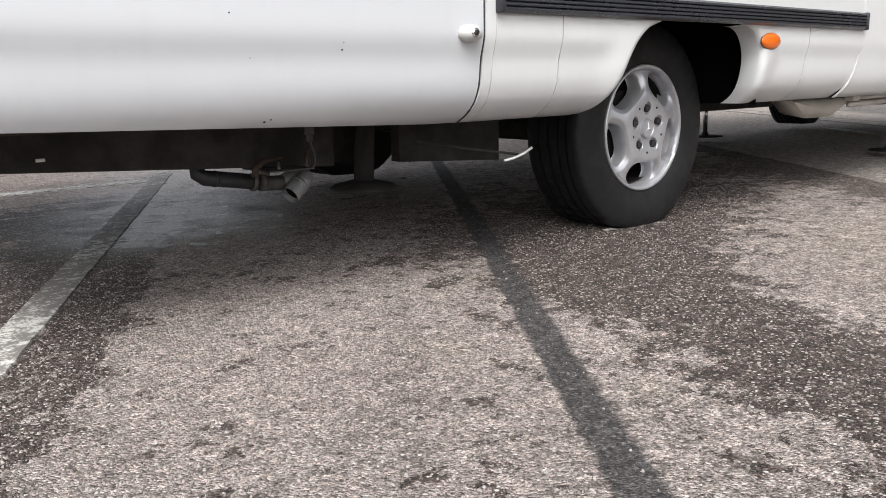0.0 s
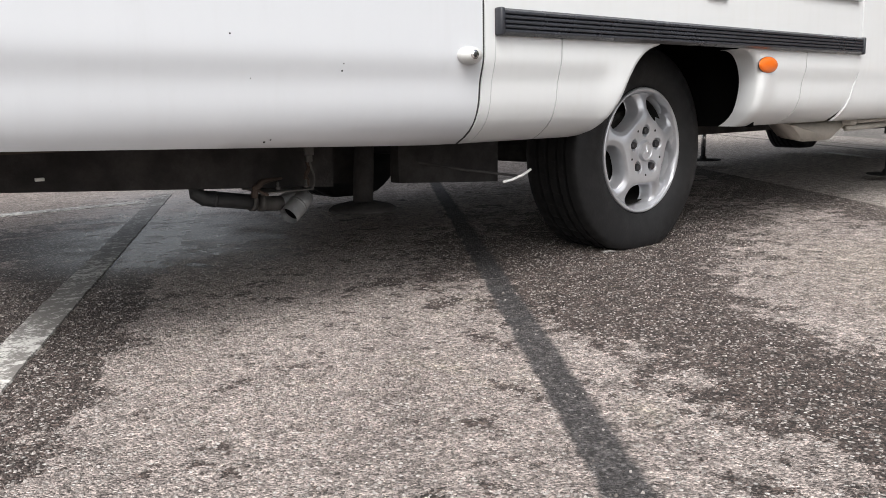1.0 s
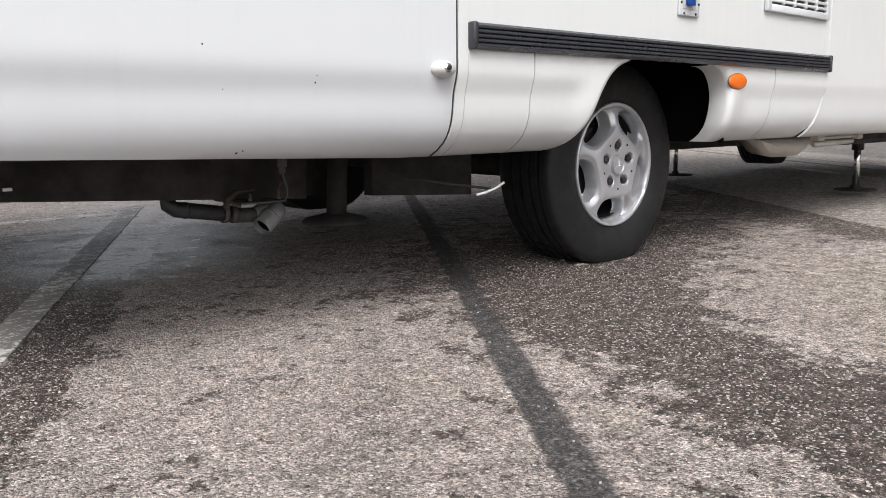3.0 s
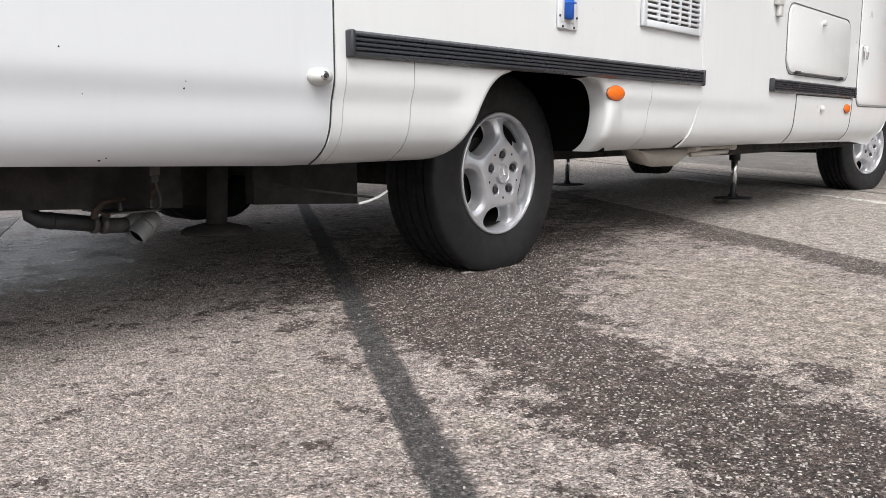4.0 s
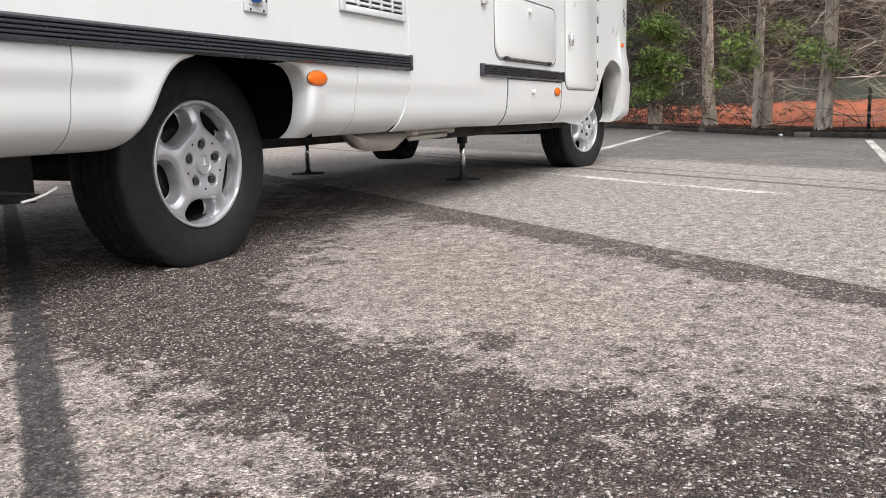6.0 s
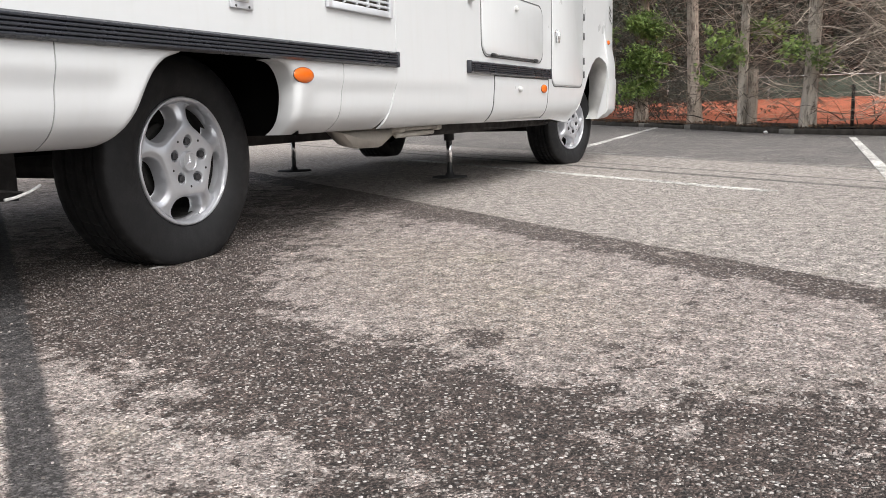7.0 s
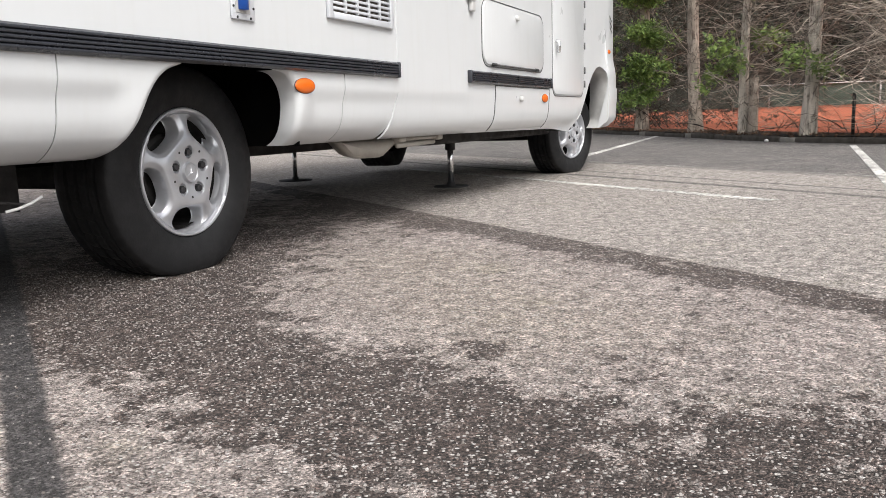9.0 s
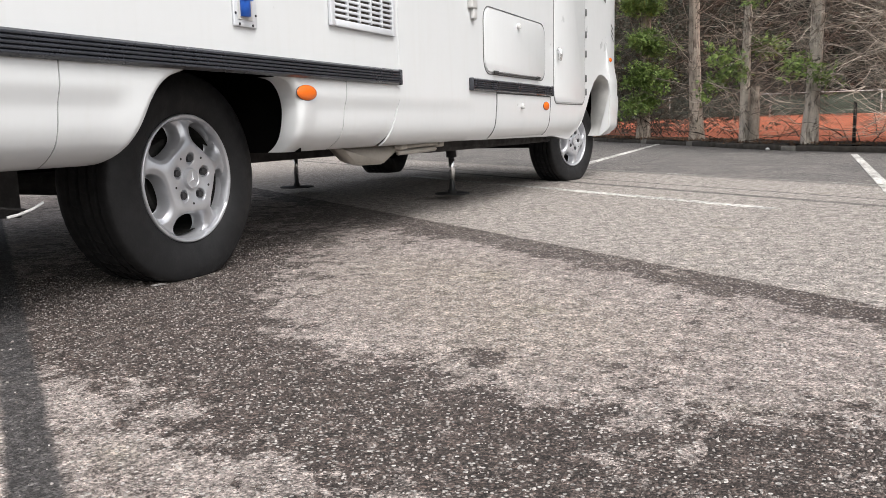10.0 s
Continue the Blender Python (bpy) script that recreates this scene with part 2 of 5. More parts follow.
def stone_material():
    """Pale and brownish chips of aggregate, each of its own tone."""
    n = Nodes("aggregate")
    geo = n.tree.nodes.new("ShaderNodeNewGeometry")
    tone = n.math("POWER", geo.outputs["Random Per Island"], 1.8)
    n.set(Base_Color=n.mix(tone, (0.11, 0.096, 0.087), (0.42, 0.392, 0.37)), Roughness=0.8)
    return n.mat


def line_paint(name, lo, hi, rough=0.7, relief=0.6):
    """White road marking paint, worn through to the asphalt in places."""
    n = Nodes(name)
    wear = n.math("ADD", n.noise(26, 5, 0.75), n.math("MULTIPLY", n.voronoi(120), 0.22))
    wear = n.math("ADD", wear, n.math("MULTIPLY", n.math("SUBTRACT", n.noise(1.7, 3), 0.5), 0.5))
    worn = n.ramp(wear, lo, hi)
    n.set(Base_Color=n.mix(n.math("MULTIPLY", worn, 0.9), n.mix(n.noise(90, 3), (0.56, 0.55, 0.52), (0.78, 0.77, 0.74)), (0.15, 0.137, 0.126)), Roughness=rough)
    n.bump(n.noise(120, 4, 0.7), relief, 0.003)
    return n.mat


LINE = line_paint("road_marking_paint", 0.50, 0.74)
FAINT_LINE = line_paint("faint_road_marking_paint", 0.40, 0.58, 0.8, 0.8)
WORN_LINE = line_paint("worn_road_marking_paint", 0.46, 0.63, 0.6, 0.5)


# ---- mesh helpers ----
def part(name, bm, material, parent=None, label="", smooth=True, kind="", category=""):
    """Links a bmesh as one mesh object, under a thing or a part."""
    me = bpy.data.meshes.new(name)
    if smooth:
        for f in bm.faces:
            f.smooth = True
    bm.to_mesh(me)
    bm.free()
    me.materials.append(material)
    ob = new(name, me)
    if parent:
        ob.parent = parent
    return tagged(ob, label, category, "", kind)


def sharp(ob, angle=35):
    """Keeps edges above the angle crisp on a smooth mesh."""
    ob.data.set_sharp_from_angle(angle=radians(angle))
    return ob


def box(bm, x0, x1, y0, y1, z0, z1, bevel=0.0):
    made = bmesh.ops.create_cube(bm, size=1.0)["verts"]
    bmesh.ops.transform(bm, verts=made, matrix=Matrix.Translation(((x0 + x1) / 2, (y0 + y1) / 2, (z0 + z1) / 2)) @ Matrix.Diagonal((x1 - x0, y1 - y0, z1 - z0, 1)))
    if bevel:
        edges = list({e for v in made for e in v.link_edges})
        bmesh.ops.bevel(bm, geom=edges, offset=bevel, segments=2, profile=0.5, affect="EDGES")
    return bm


def tube(bm, points, radii, sides=12, caps=True):
    """A round tube along points, with a radius for each (or one for all)."""
    points = [Vector(p) for p in points]
    if not isinstance(radii, (list, tuple)):
        radii = [radii] * len(points)
    rings, side = [], None
    for i, p in enumerate(points):
        way = (points[min(i + 1, len(points) - 1)] - points[max(i - 1, 0)]).normalized()
        if side is None:
            side = way.cross(Vector((0, 0, 1)))
            if side.length < 0.1:
                side = way.cross(Vector((0, 1, 0)))
        side = (side - way * side.dot(way)).normalized()
        up = way.cross(side)
        rings.append([bm.verts.new(p + (side * math.cos(a) + up * math.sin(a)) * radii[i]) for a in (2 * math.pi * k / sides for k in range(sides))])
    for a, b in zip(rings, rings[1:]):
        for k in range(sides):
            bm.faces.new((a[k], a[(k + 1) % sides], b[(k + 1) % sides], b[k]))
    if caps:
        bm.faces.new(rings[0][::-1])
        bm.faces.new(rings[-1])
    return bm


def lathe(bm, profile, steps=64, closed=False):
    """Turns (radius, height) pairs round the y axis, y being the height."""
    rings = []
    for r, h in profile:
        rings.append([bm.verts.new((r * math.sin(2 * math.pi * k / steps), h, r * math.cos(2 * math.pi * k / steps))) for k in range(steps)])
    pairs = list(zip(rings, rings[1:])) + ([(rings[-1], rings[0])] if closed else [])
    for a, b in pairs:
        for k in range(steps):
            bm.faces.new((a[k], a[(k + 1) % steps], b[(k + 1) % steps], b[k]))
    return rings


def smoothstep(a, b, x):
    t = min(1.0, max(0.0, (x - a) / (b - a)))
    return t * t * (3 - 2 * t)


# ---- ground ----
bm = bmesh.new()
s = 300
vs = [bm.verts.new(p) for p in ((-s, -s, 0), (s, -s, 0), (s, s, 0), (-s, s, 0))]
bm.faces.new(vs)
tagged(part("ground", bm, ASPHALT, smooth=False), "weathered grey asphalt with damp stains and tar strip", "ground", "", "structure")


def marking(points, width, label, material=LINE):
    """A painted line along two points, 4 mm proud with ragged sides."""
    a, b = Vector((*points[0], 0)), Vector((*points[1], 0))
    way = (b - a).normalized()
    side = Vector((-way.y, way.x, 0)) * width / 2
    bm = bmesh.new()
    count = max(2, int((b - a).length / 0.03))
    rows = []
    for i in range(count + 1):
        p = a.lerp(b, i / count)
        l = side * (1 + 0.10 * noise.noise(p * 21))
        r = side * (1 + 0.10 * noise.noise(p * 21 + Vector((9, 3, 1))))
        rows.append([bm.verts.new(q + Vector((0, 0, z))) for q, z in ((p - r * 1.04, 0.0), (p - r, 0.004), (p + l, 0.004), (p + l * 1.04, 0.0))])
    for p, q in zip(rows, rows[1:]):
        for k in range(3):
            bm.faces.new((p[k], q[k], q[k + 1], p[k + 1]))
    return tagged(part("road_marking", bm, material, smooth=False), label, "road marking", "bay lines", "structure")


marking([(0.05, 1.33), (1.95, 4.93)], 0.086, "worn white bay line on damp asphalt", WORN_LINE)
marking([(-6.0, 4.63), (1.72, 4.65)], 0.095, "faint white cross line at the bay end")
marking([(4.95, 0.30), (7.4, 3.62)], 0.075, "worn white bay line on dry asphalt")
marking([(6.3, -0.80), (8.8, 2.53)], 0.05, "thin faded white bay line", FAINT_LINE)
marking([(9.0, 2.50), (17.3, 3.04)], 0.095, "white bay line on dark asphalt beside the kerb")
marking([(4.5, -0.32), (11.8, -0.29)], 0.075, "white bay line on dark asphalt beside the kerb")

# ---- motorhome ----
SIDE_Y, FAR_Y, REAR_X, NOSE_X = 1.73, 4.02, 0.34, 8.05
motorhome = tagged(new("motorhome"), "white motorhome with cream skirts parked on asphalt", "motorhome")
motorhome.location = (0, 0, 0)


def nose(x):
    return 0.25 * max(0.0, x - 7.25) ** 2


TUCK_Z = [0.398, 0.405, 0.415, 0.43, 0.45, 0.47, 0.49, 0.51, 0.53, 0.55]
TUCK_Y = [0.089, 0.075, 0.059, 0.040, 0.023, 0.0135, 0.0075, 0.0032, 0.0008, 0.0]


def profile(z):
    """How far the lower side tucks in from the wall's plane at a height."""
    return float(np.interp(z, TUCK_Z, TUCK_Y)) if z < 0.55 else 0.0


def groove(x, z):
    """The shallow lengthwise groove in the skirts, which fades out before the wheel arch."""
    fade = smoothstep(1.97, 1.86, x) if x < 2.3 else smoothstep(2.72, 2.84, x) * (1 - 0.55 * smoothstep(4.15, 4.35, x))
    return fade * (0.0145 * smoothstep(0.605, 0.535, z) - 0.002 * smoothstep(0.525, 0.485, z))


def side_y(x, z, wave=1.0):
    return SIDE_Y + nose(x) + profile(z) * wave + groove(x, z) * wave


def arch_round(outline, r):
    """Rounds a panel's edge inward along the outline of a wheel arch."""
    pts = np.array(outline)
    def inset(x, z):
        d = float(np.min(np.hypot(pts[:, 0] - x, pts[:, 1] - z)))
        return 0.0 if d >= r else 0.8 * (r - math.sqrt(r * r - (r - d) ** 2))
    return inset


def curved(points, k=8):
    """A smooth curve through the points."""
    out = []
    for i in range(len(points) - 1):
        p0, p1, p2, p3 = (Vector(points[min(max(j, 0), len(points) - 1)]) for j in (i - 1, i, i + 1, i + 2))
        for s in range(k):
            t = s / k
            out.append(tuple(0.5 * (2 * p1 + (p2 - p0) * t + (2 * p0 - 5 * p1 + 4 * p2 - p3) * t * t + (3 * p1 - p0 - 3 * p2 + p3) * t ** 3)))
    return out + [tuple(points[-1])]


def slant(x, z):
    """Joints near the entry door lean back towards the foot of the skirt."""
    return -0.062 * max(0.0, 1 - abs(x - 3.45) / 0.4) * smoothstep(0.62, 0.39, z)


def side_panel(name, xs, low, high, material, out=0.0, wave=1.0, rows=30, thick=0.012, parent=motorhome, label="", extra=None):
    """A panel of the vehicle's side between the low and high lines, with thickness."""
    bm = bmesh.new()
    grid = []
    for x in xs:
        z0, z1 = low(x), high(x)
        zs = [z0 + (z1 - z0) * k / rows for k in range(rows + 1)]
        grid.append([bm.verts.new((x + slant(x, z), side_y(x, z, wave) - out + (extra(x, z) if extra else 0.0), z)) for z in zs])
    for a, b in zip(grid, grid[1:]):
        for k in range(rows):
            bm.faces.new((a[k], b[k], b[k + 1], a[k + 1]))
    border = [e for e in bm.edges if e.is_boundary]
    made = bmesh.ops.extrude_edge_only(bm, edges=border)["geom"]
    for v in [g for g in made if isinstance(g, bmesh.types.BMVert)]:
        v.co.y += thick
    ob = part(name, bm, material, parent, label)
    return sharp(ob, 40)


def span(a, b, step=0.05):
    n = max(1, round((b - a) / step))
    return [a + (b - a) * i / n for i in range(n + 1)]


def lower_edge(x):
    return 0.398 + 0.037 * max(0.0, 1.36 - x)


def line_through(pairs):
    xs, zs = zip(*pairs)
    return lambda x: float(np.interp(x, xs, zs))


G = 0.002
ARCH_L = [(1.880, 0.398), (1.905, 0.402), (1.925, 0.42), (1.955, 0.47), (1.99, 0.535), (2.03, 0.59), (2.08, 0.628), (2.14, 0.648)]
ARCH_R = [(2.575, 0.650), (2.618, 0.647), (2.655, 0.634), (2.683, 0.604), (2.698, 0.56), (2.701, 0.50), (2.707, 0.45), (2.728, 0.398)]
ARCH_L, ARCH_R = curved(ARCH_L), curved(ARCH_R)
ROUND_L, ROUND_R = arch_round(ARCH_L, 0.022), arch_round(curved(ARCH_R, 3), 0.026)
top = lambda x: 0.652
side_panel("rear_side_panel", span(REAR_X, 1.4375, 0.1), lower_edge, lambda x: 2.60, WHITE, rows=130, label="cool white rear side panel with a lock")
side_panel("corner_trim", [1.4425, 1.448, 1.456, 1.465, 1.4735], lower_edge, lambda x: 2.60, CREAM, out=0.004, rows=130, label="cream corner trim beside the rear panel")
side_panel("skirt_panel", span(1.4755, 1.707, 0.03), lower_edge, top, CREAM, out=0.004, label="cream skirt panel")
side_panel("skirt_panel", span(1.711, 1.88, 0.03) + [p[0] for p in ARCH_L[1:]], line_through([(1.7, 0.398)] + ARCH_L), top, CREAM, out=0.004, extra=ROUND_L, thick=0.03)


def arch_panel(curve, corner_x, top_z, low_z, rnd):
    """The skirt panel ahead of the rear wheel, lofted from the arch's curve to its own straight edges, with a returned flange."""
    n = len(curve)
    lengths = [0.0]
    for p, q in zip(curve, curve[1:]):
        lengths.append(lengths[-1] + math.hypot(q[0] - p[0], q[1] - p[1]))
    outer = []
    run, drop = corner_x - curve[0][0], top_z - low_z
    for d in lengths:
        s = d / lengths[-1] * (run + drop)
        outer.append((curve[0][0] + s, top_z) if s < run else (corner_x, top_z - (s - run)))
    bm = bmesh.new()
    rows = []
    for (ax, az), (bx, bz) in zip(curve, outer):
        row = []
        edge_y = side_y(ax, az) - 0.004 + rnd(ax, az)
        side = smoothstep(0.645, 0.56, az)
        for d, lean in ((0.060, 0.004), (0.045, 0.002), (0.026, 0.001), (0.010, 0.0)):
            row.append(bm.verts.new((ax + lean * side, edge_y + d, az)))
        for k in range(29):
            t = (k / 28) ** 1.8
            x, z = ax + (bx - ax) * t, az + (bz - az) * t
            row.append(bm.verts.new((x, side_y(x, z) - 0.004 + rnd(x, z), z)))
        rows.append(row)
    for p, q in zip(rows, rows[1:]):
        for k in range(len(p) - 1):
            bm.faces.new((p[k], p[k + 1], q[k + 1], q[k]))
    bmesh.ops.remove_doubles(bm, verts=bm.verts, dist=0.0001)
    bmesh.ops.recalc_face_normals(bm, faces=bm.faces)
    return part("skirt_panel", bm, CREAM, motorhome)


arch_panel(ARCH_R, 3.008, 0.652, 0.398, ROUND_R)
side_panel("skirt_panel", span(3.012, 3.448, 0.05), lower_edge, top, CREAM, out=0.004)
side_panel("side_wall", span(1.4755, 3.48, 0.1), lambda x: 0.654, lambda x: 2.60, CREAM, rows=12, label="cream upper side wall")
side_panel("entry_door", span(3.452, 4.30, 0.05), lower_edge, lambda x: 2.30, CREAM, rows=100, out=0.002, wave=0.7, label="cream white entry door reaching down to the skirt")
side_panel("door_header", span(3.484, 4.30, 0.1), lambda x: 2.304, lambda x: 2.60, CREAM, rows=4)
def tuck(x, z):
    """The bumper corner stands straighter than the skirts and rounds in only at its foot."""
    return smoothstep(7.0, 7.2, x) * (-0.028 * smoothstep(0.98, 0.78, z) - 0.58 * profile(z) + 0.055 * max(0.0, (0.45 - z) / 0.08) ** 2)


FRONT_ARCH = [(6.30, 0.36), (6.40, 0.42), (6.47, 0.50), (6.56, 0.60), (6.66, 0.70), (6.78, 0.785), (6.90, 0.838), (7.00, 0.852), (7.08, 0.842), (7.145, 0.812), (7.185, 0.76), (7.198, 0.69), (7.202, 0.55), (7.204, 0.45), (7.205, 0.36)]
front_low = line_through([(4.2, 0.398), (5.9, 0.385), (6.2, 0.36)] + FRONT_ARCH[:11] + [(7.198, 0.69), (7.205, 0.36), (8.1, 0.38)])
side_panel("front_wall", span(4.304, 6.2, 0.1) + [6.25] + [p[0] for p in FRONT_ARCH[:11]] + [7.192, 7.198, 7.205] + span(7.25, NOSE_X, 0.07), front_low, lambda x: 2.60, CREAM, rows=90, wave=0.7, label="cream white front side wall with arch", extra=tuck)

# dark rubber in the joints between the panels
for x, z1, r in ((1.440, 2.60, 0.0034), (1.709, 0.65, 0.0030), (3.010, 0.65, 0.0032), (3.450, 0.65, 0.0030), (3.482, 2.60, 0.0026), (4.302, 2.60, 0.0026)):
    bm = bmesh.new()
    tube(bm, [(x + slant(x, z), side_y(x, z) + 0.002, z) for z in span(0.40, z1, 0.015)], r, 6)
    part("joint_seal", bm, BLACK_PLASTIC, motorhome, "thin dark joint seal")

# dark core behind the panels, roof, far wall, front and back
bm = bmesh.new()
box(bm, REAR_X + 0.02, 1.88, SIDE_Y + 0.10, FAR_Y - 0.02, 0.43, 0.50)
box(bm, 2.83, 6.35, SIDE_Y + 0.12, FAR_Y - 0.02, 0.41, 0.50)
box(bm, REAR_X + 0.02, 7.9, 2.36, 3.40, 0.42, 0.52)
box(bm, 1.5, 6.3, SIDE_Y + 0.016, SIDE_Y + 0.03, 0.66, 2.58)
box(bm, 1.40, 1.5, SIDE_Y + 0.03, SIDE_Y + 0.04, 0.48, 2.58)
part("floor_pan", bm, UNDER, motorhome, "black underbody", smooth=False)
bm = bmesh.new()
box(bm, REAR_X, NOSE_X - 0.2, SIDE_Y + 0.002, FAR_Y, 2.602, 2.72, 0.04)
part("roof", bm, WHITE, motorhome)
bm = bmesh.new()
box(bm, REAR_X, NOSE_X - 0.3, FAR_Y, FAR_Y + 0.03, 0.42, 2.60, 0.01)
part("far_wall", bm, WHITE, motorhome)
bm = bmesh.new()
box(bm, REAR_X - 0.04, REAR_X - 0.002, SIDE_Y, FAR_Y + 0.03, 0.40, 2.72, 0.015)
part("rear_wall", bm, WHITE, motorhome)
bm = bmesh.new()
box(bm, NOSE_X - 0.03, NOSE_X + 0.05, side_y(NOSE_X, 1.0), FAR_Y - 0.16, 0.36, 2.60, 0.03)
part("front_wall", bm, WHITE, motorhome)


def strip_along(name, x0, x1, parent=motorhome):
    """A ribbed rub strip with end caps."""
    strip = tagged(new(name), "ribbed dark grey rub strip")
    strip.parent = motorhome
    z0, z1, ribs = 0.651, 0.713, 5
    prof = [(0.0, z0), (0.012, z0), (0.018, z0 + 0.004)]
    for k in range(ribs):
        a, b = z0 + 0.004 + (z1 - z0 - 0.008) * k / ribs, z0 + 0.004 + (z1 - z0 - 0.008) * (k + 1) / ribs
        prof += [(0.022, a + 0.0025), (0.0225, (a + b) / 2), (0.022, b - 0.0025)] + ([(0.0165, b)] if k < ribs - 1 else [])
    prof += [(0.018, z1 - 0.004), (0.012, z1), (0.0, z1)]
    bm = bmesh.new()
    ends = [[bm.verts.new((x, SIDE_Y - 0.001 - d, z)) for d, z in prof] for x in (x0 + 0.016, x1 - 0.016)]
    for k in range(len(prof) - 1):
        bm.faces.new((ends[0][k], ends[1][k], ends[1][k + 1], ends[0][k + 1]))
    part("strip", bm, STRIP, strip, smooth=False)
    for a, b in ((x0, x0 + 0.016), (x1 - 0.016, x1)):
        bm = bmesh.new()
        box(bm, a, b, SIDE_Y - 0.027, SIDE_Y - 0.001, z0 - 0.001, z1 + 0.001, 0.005)
        part("end_cap", bm, STRIP, strip)
    return strip


strip_along("rub_strip", 1.472, 3.435)
strip_along("rub_strip", 4.215, 5.620)


def rounded_outline(x0, x1, z0, z1, r, steps=6):
    pts = []
    for cx, cz, a0 in ((x1 - r, z1 - r, 0), (x0 + r, z1 - r, 90), (x0 + r, z0 + r, 180), (x1 - r, z0 + r, 270)):
        for k in range(steps + 1):
            a = radians(a0 + 90 * k / steps)
            pts.append((cx + r * math.cos(a), cz + r * math.sin(a)))
    return pts


def flat_panel(name, outline, y, thick, material, parent, label="", inset=0.004):
    """A flat panel with a softened edge; its face at y, its back at y + thick."""
    bm = bmesh.new()
    cx, cz = sum(p[0] for p in outline) / len(outline), sum(p[1] for p in outline) / len(outline)

    def ring(dy, d):
        out = []
        for x, z in outline:
            way = Vector((cx - x, 0, cz - z))
            sx, sz = (d if x < cx else -d), (d if z < cz else -d)
            out.append(bm.verts.new((x + sx, y + dy, z + sz)))
        return out

    rings = [ring(thick, 0), ring(inset, 0), ring(inset * 0.3, inset * 0.3), ring(0, inset)]
    n = len(outline)
    for a, b in zip(rings, rings[1:]):
        for k in range(n):
            bm.faces.new((a[k], b[k], b[(k + 1) % n], a[(k + 1) % n]))
    bm.faces.new(rings[-1])
    bmesh.ops.recalc_face_normals(bm, faces=bm.faces)
    ob = part(name, bm, material, parent, label)
    return sharp(ob, 30)


def gasket(outline, y, r, parent, name="gasket"):
    bm = bmesh.new()
    tube(bm, [(x, y, z) for x, z in outline] + [(outline[0][0], y, outline[0][1])], r, 6, caps=False)
    return part(name, bm, GASKET, parent, "thin dark rubber gasket")


def small_lock(x, z, parent, y=SIDE_Y):
    bm = bmesh.new()
    lathe(bm, [(0.0001, -0.016), (0.012, -0.016), (0.016, -0.012), (0.017, 0.0)], 20)
    box(bm, -0.004, 0.004, -0.020, -0.012, -0.016, 0.008, 0.002)
    ob = part("lock", bm, LOCK, parent, "grey locker lock")
    ob.location = (x, y, z)
    return ob


# locker hatch, flap, cab side door
hatch = tagged(new("locker_hatch"))
hatch.parent = motorhome
o = rounded_outline(4.435, 5.480, 0.755, 1.085, 0.075)
flat_panel("hatch_panel", o, SIDE_Y - 0.008, 0.008, CREAM, hatch, "white locker hatch panel")
gasket(rounded_outline(4.425, 5.490, 0.745, 1.095, 0.08), SIDE_Y - 0.001, 0.0032, hatch)
small_lock(4.96, 1.035, hatch, SIDE_Y - 0.008)
for x in (4.58, 5.32):
    bm = bmesh.new()
    box(bm, x - 0.032, x + 0.032, SIDE_Y - 0.020, SIDE_Y - 0.008, 0.748, 0.764, 0.004)
    part("hinge", bm, BLACK_PLASTIC, hatch, "black hinge")
bm = bmesh.new()
tube(bm, [(4.6, SIDE_Y - 0.014, 0.756), (5.3, SIDE_Y - 0.014, 0.756)], 0.005, 8)
part("hinge_rod", bm, GASKET, hatch)

flap = side_panel("locker_flap", span(4.617, 5.596, 0.1), lambda x: 0.402, lambda x: 0.643, CREAM, out=0.006, wave=0.7, label="white lower locker flap")
small_lock(5.02, 0.580, flap, SIDE_Y - 0.006)
bm = bmesh.new()
for x, proud in ((4.614, 0.001), (5.599, 0.006)):
    tube(bm, [(x, side_y(x, z, 0.7) - proud, z) for z in span(0.40, 0.645, 0.02)], 0.0035, 5)
tube(bm, [(4.614, SIDE_Y - 0.001, 0.646), (5.599, SIDE_Y - 0.001, 0.646)], 0.0035, 5)
part("gap", bm, GASKET, flap, "dark shadow gap")

door = tagged(new("side_door"))
door.parent = motorhome
flat_panel("door_panel", rounded_outline(5.700, 6.470, 0.615, 2.2, 0.07), SIDE_Y - 0.007, 0.007, CREAM, door, "white narrow side door")
gasket(rounded_outline(5.690, 6.480, 0.605, 2.21, 0.075), SIDE_Y - 0.001, 0.0032, door)
bm = bmesh.new()
tube(bm, [(5.75, SIDE_Y - 0.012, 0.965), (5.75, SIDE_Y - 0.030, 0.955), (5.75, SIDE_Y - 0.033, 0.92), (5.76, SIDE_Y - 0.026, 0.89)], 0.012, 10)
tube(bm, [(5.785, SIDE_Y - 0.010, 0.925), (5.785, SIDE_Y - 0.022, 0.925)], 0.014, 14)
part("handle", bm, STEEL, door, "small metal handle with lock")
for z in (0.70, 0.80, 0.98, 1.12, 1.28, 1.6, 2.0):
    bm = bmesh.new()
    tube(bm, [(6.512, SIDE_Y - 0.006, z - 0.025), (6.512, SIDE_Y - 0.006, z + 0.025)], 0.006, 10)
    part("hinge", bm, GASKET, door, "grey hinge")

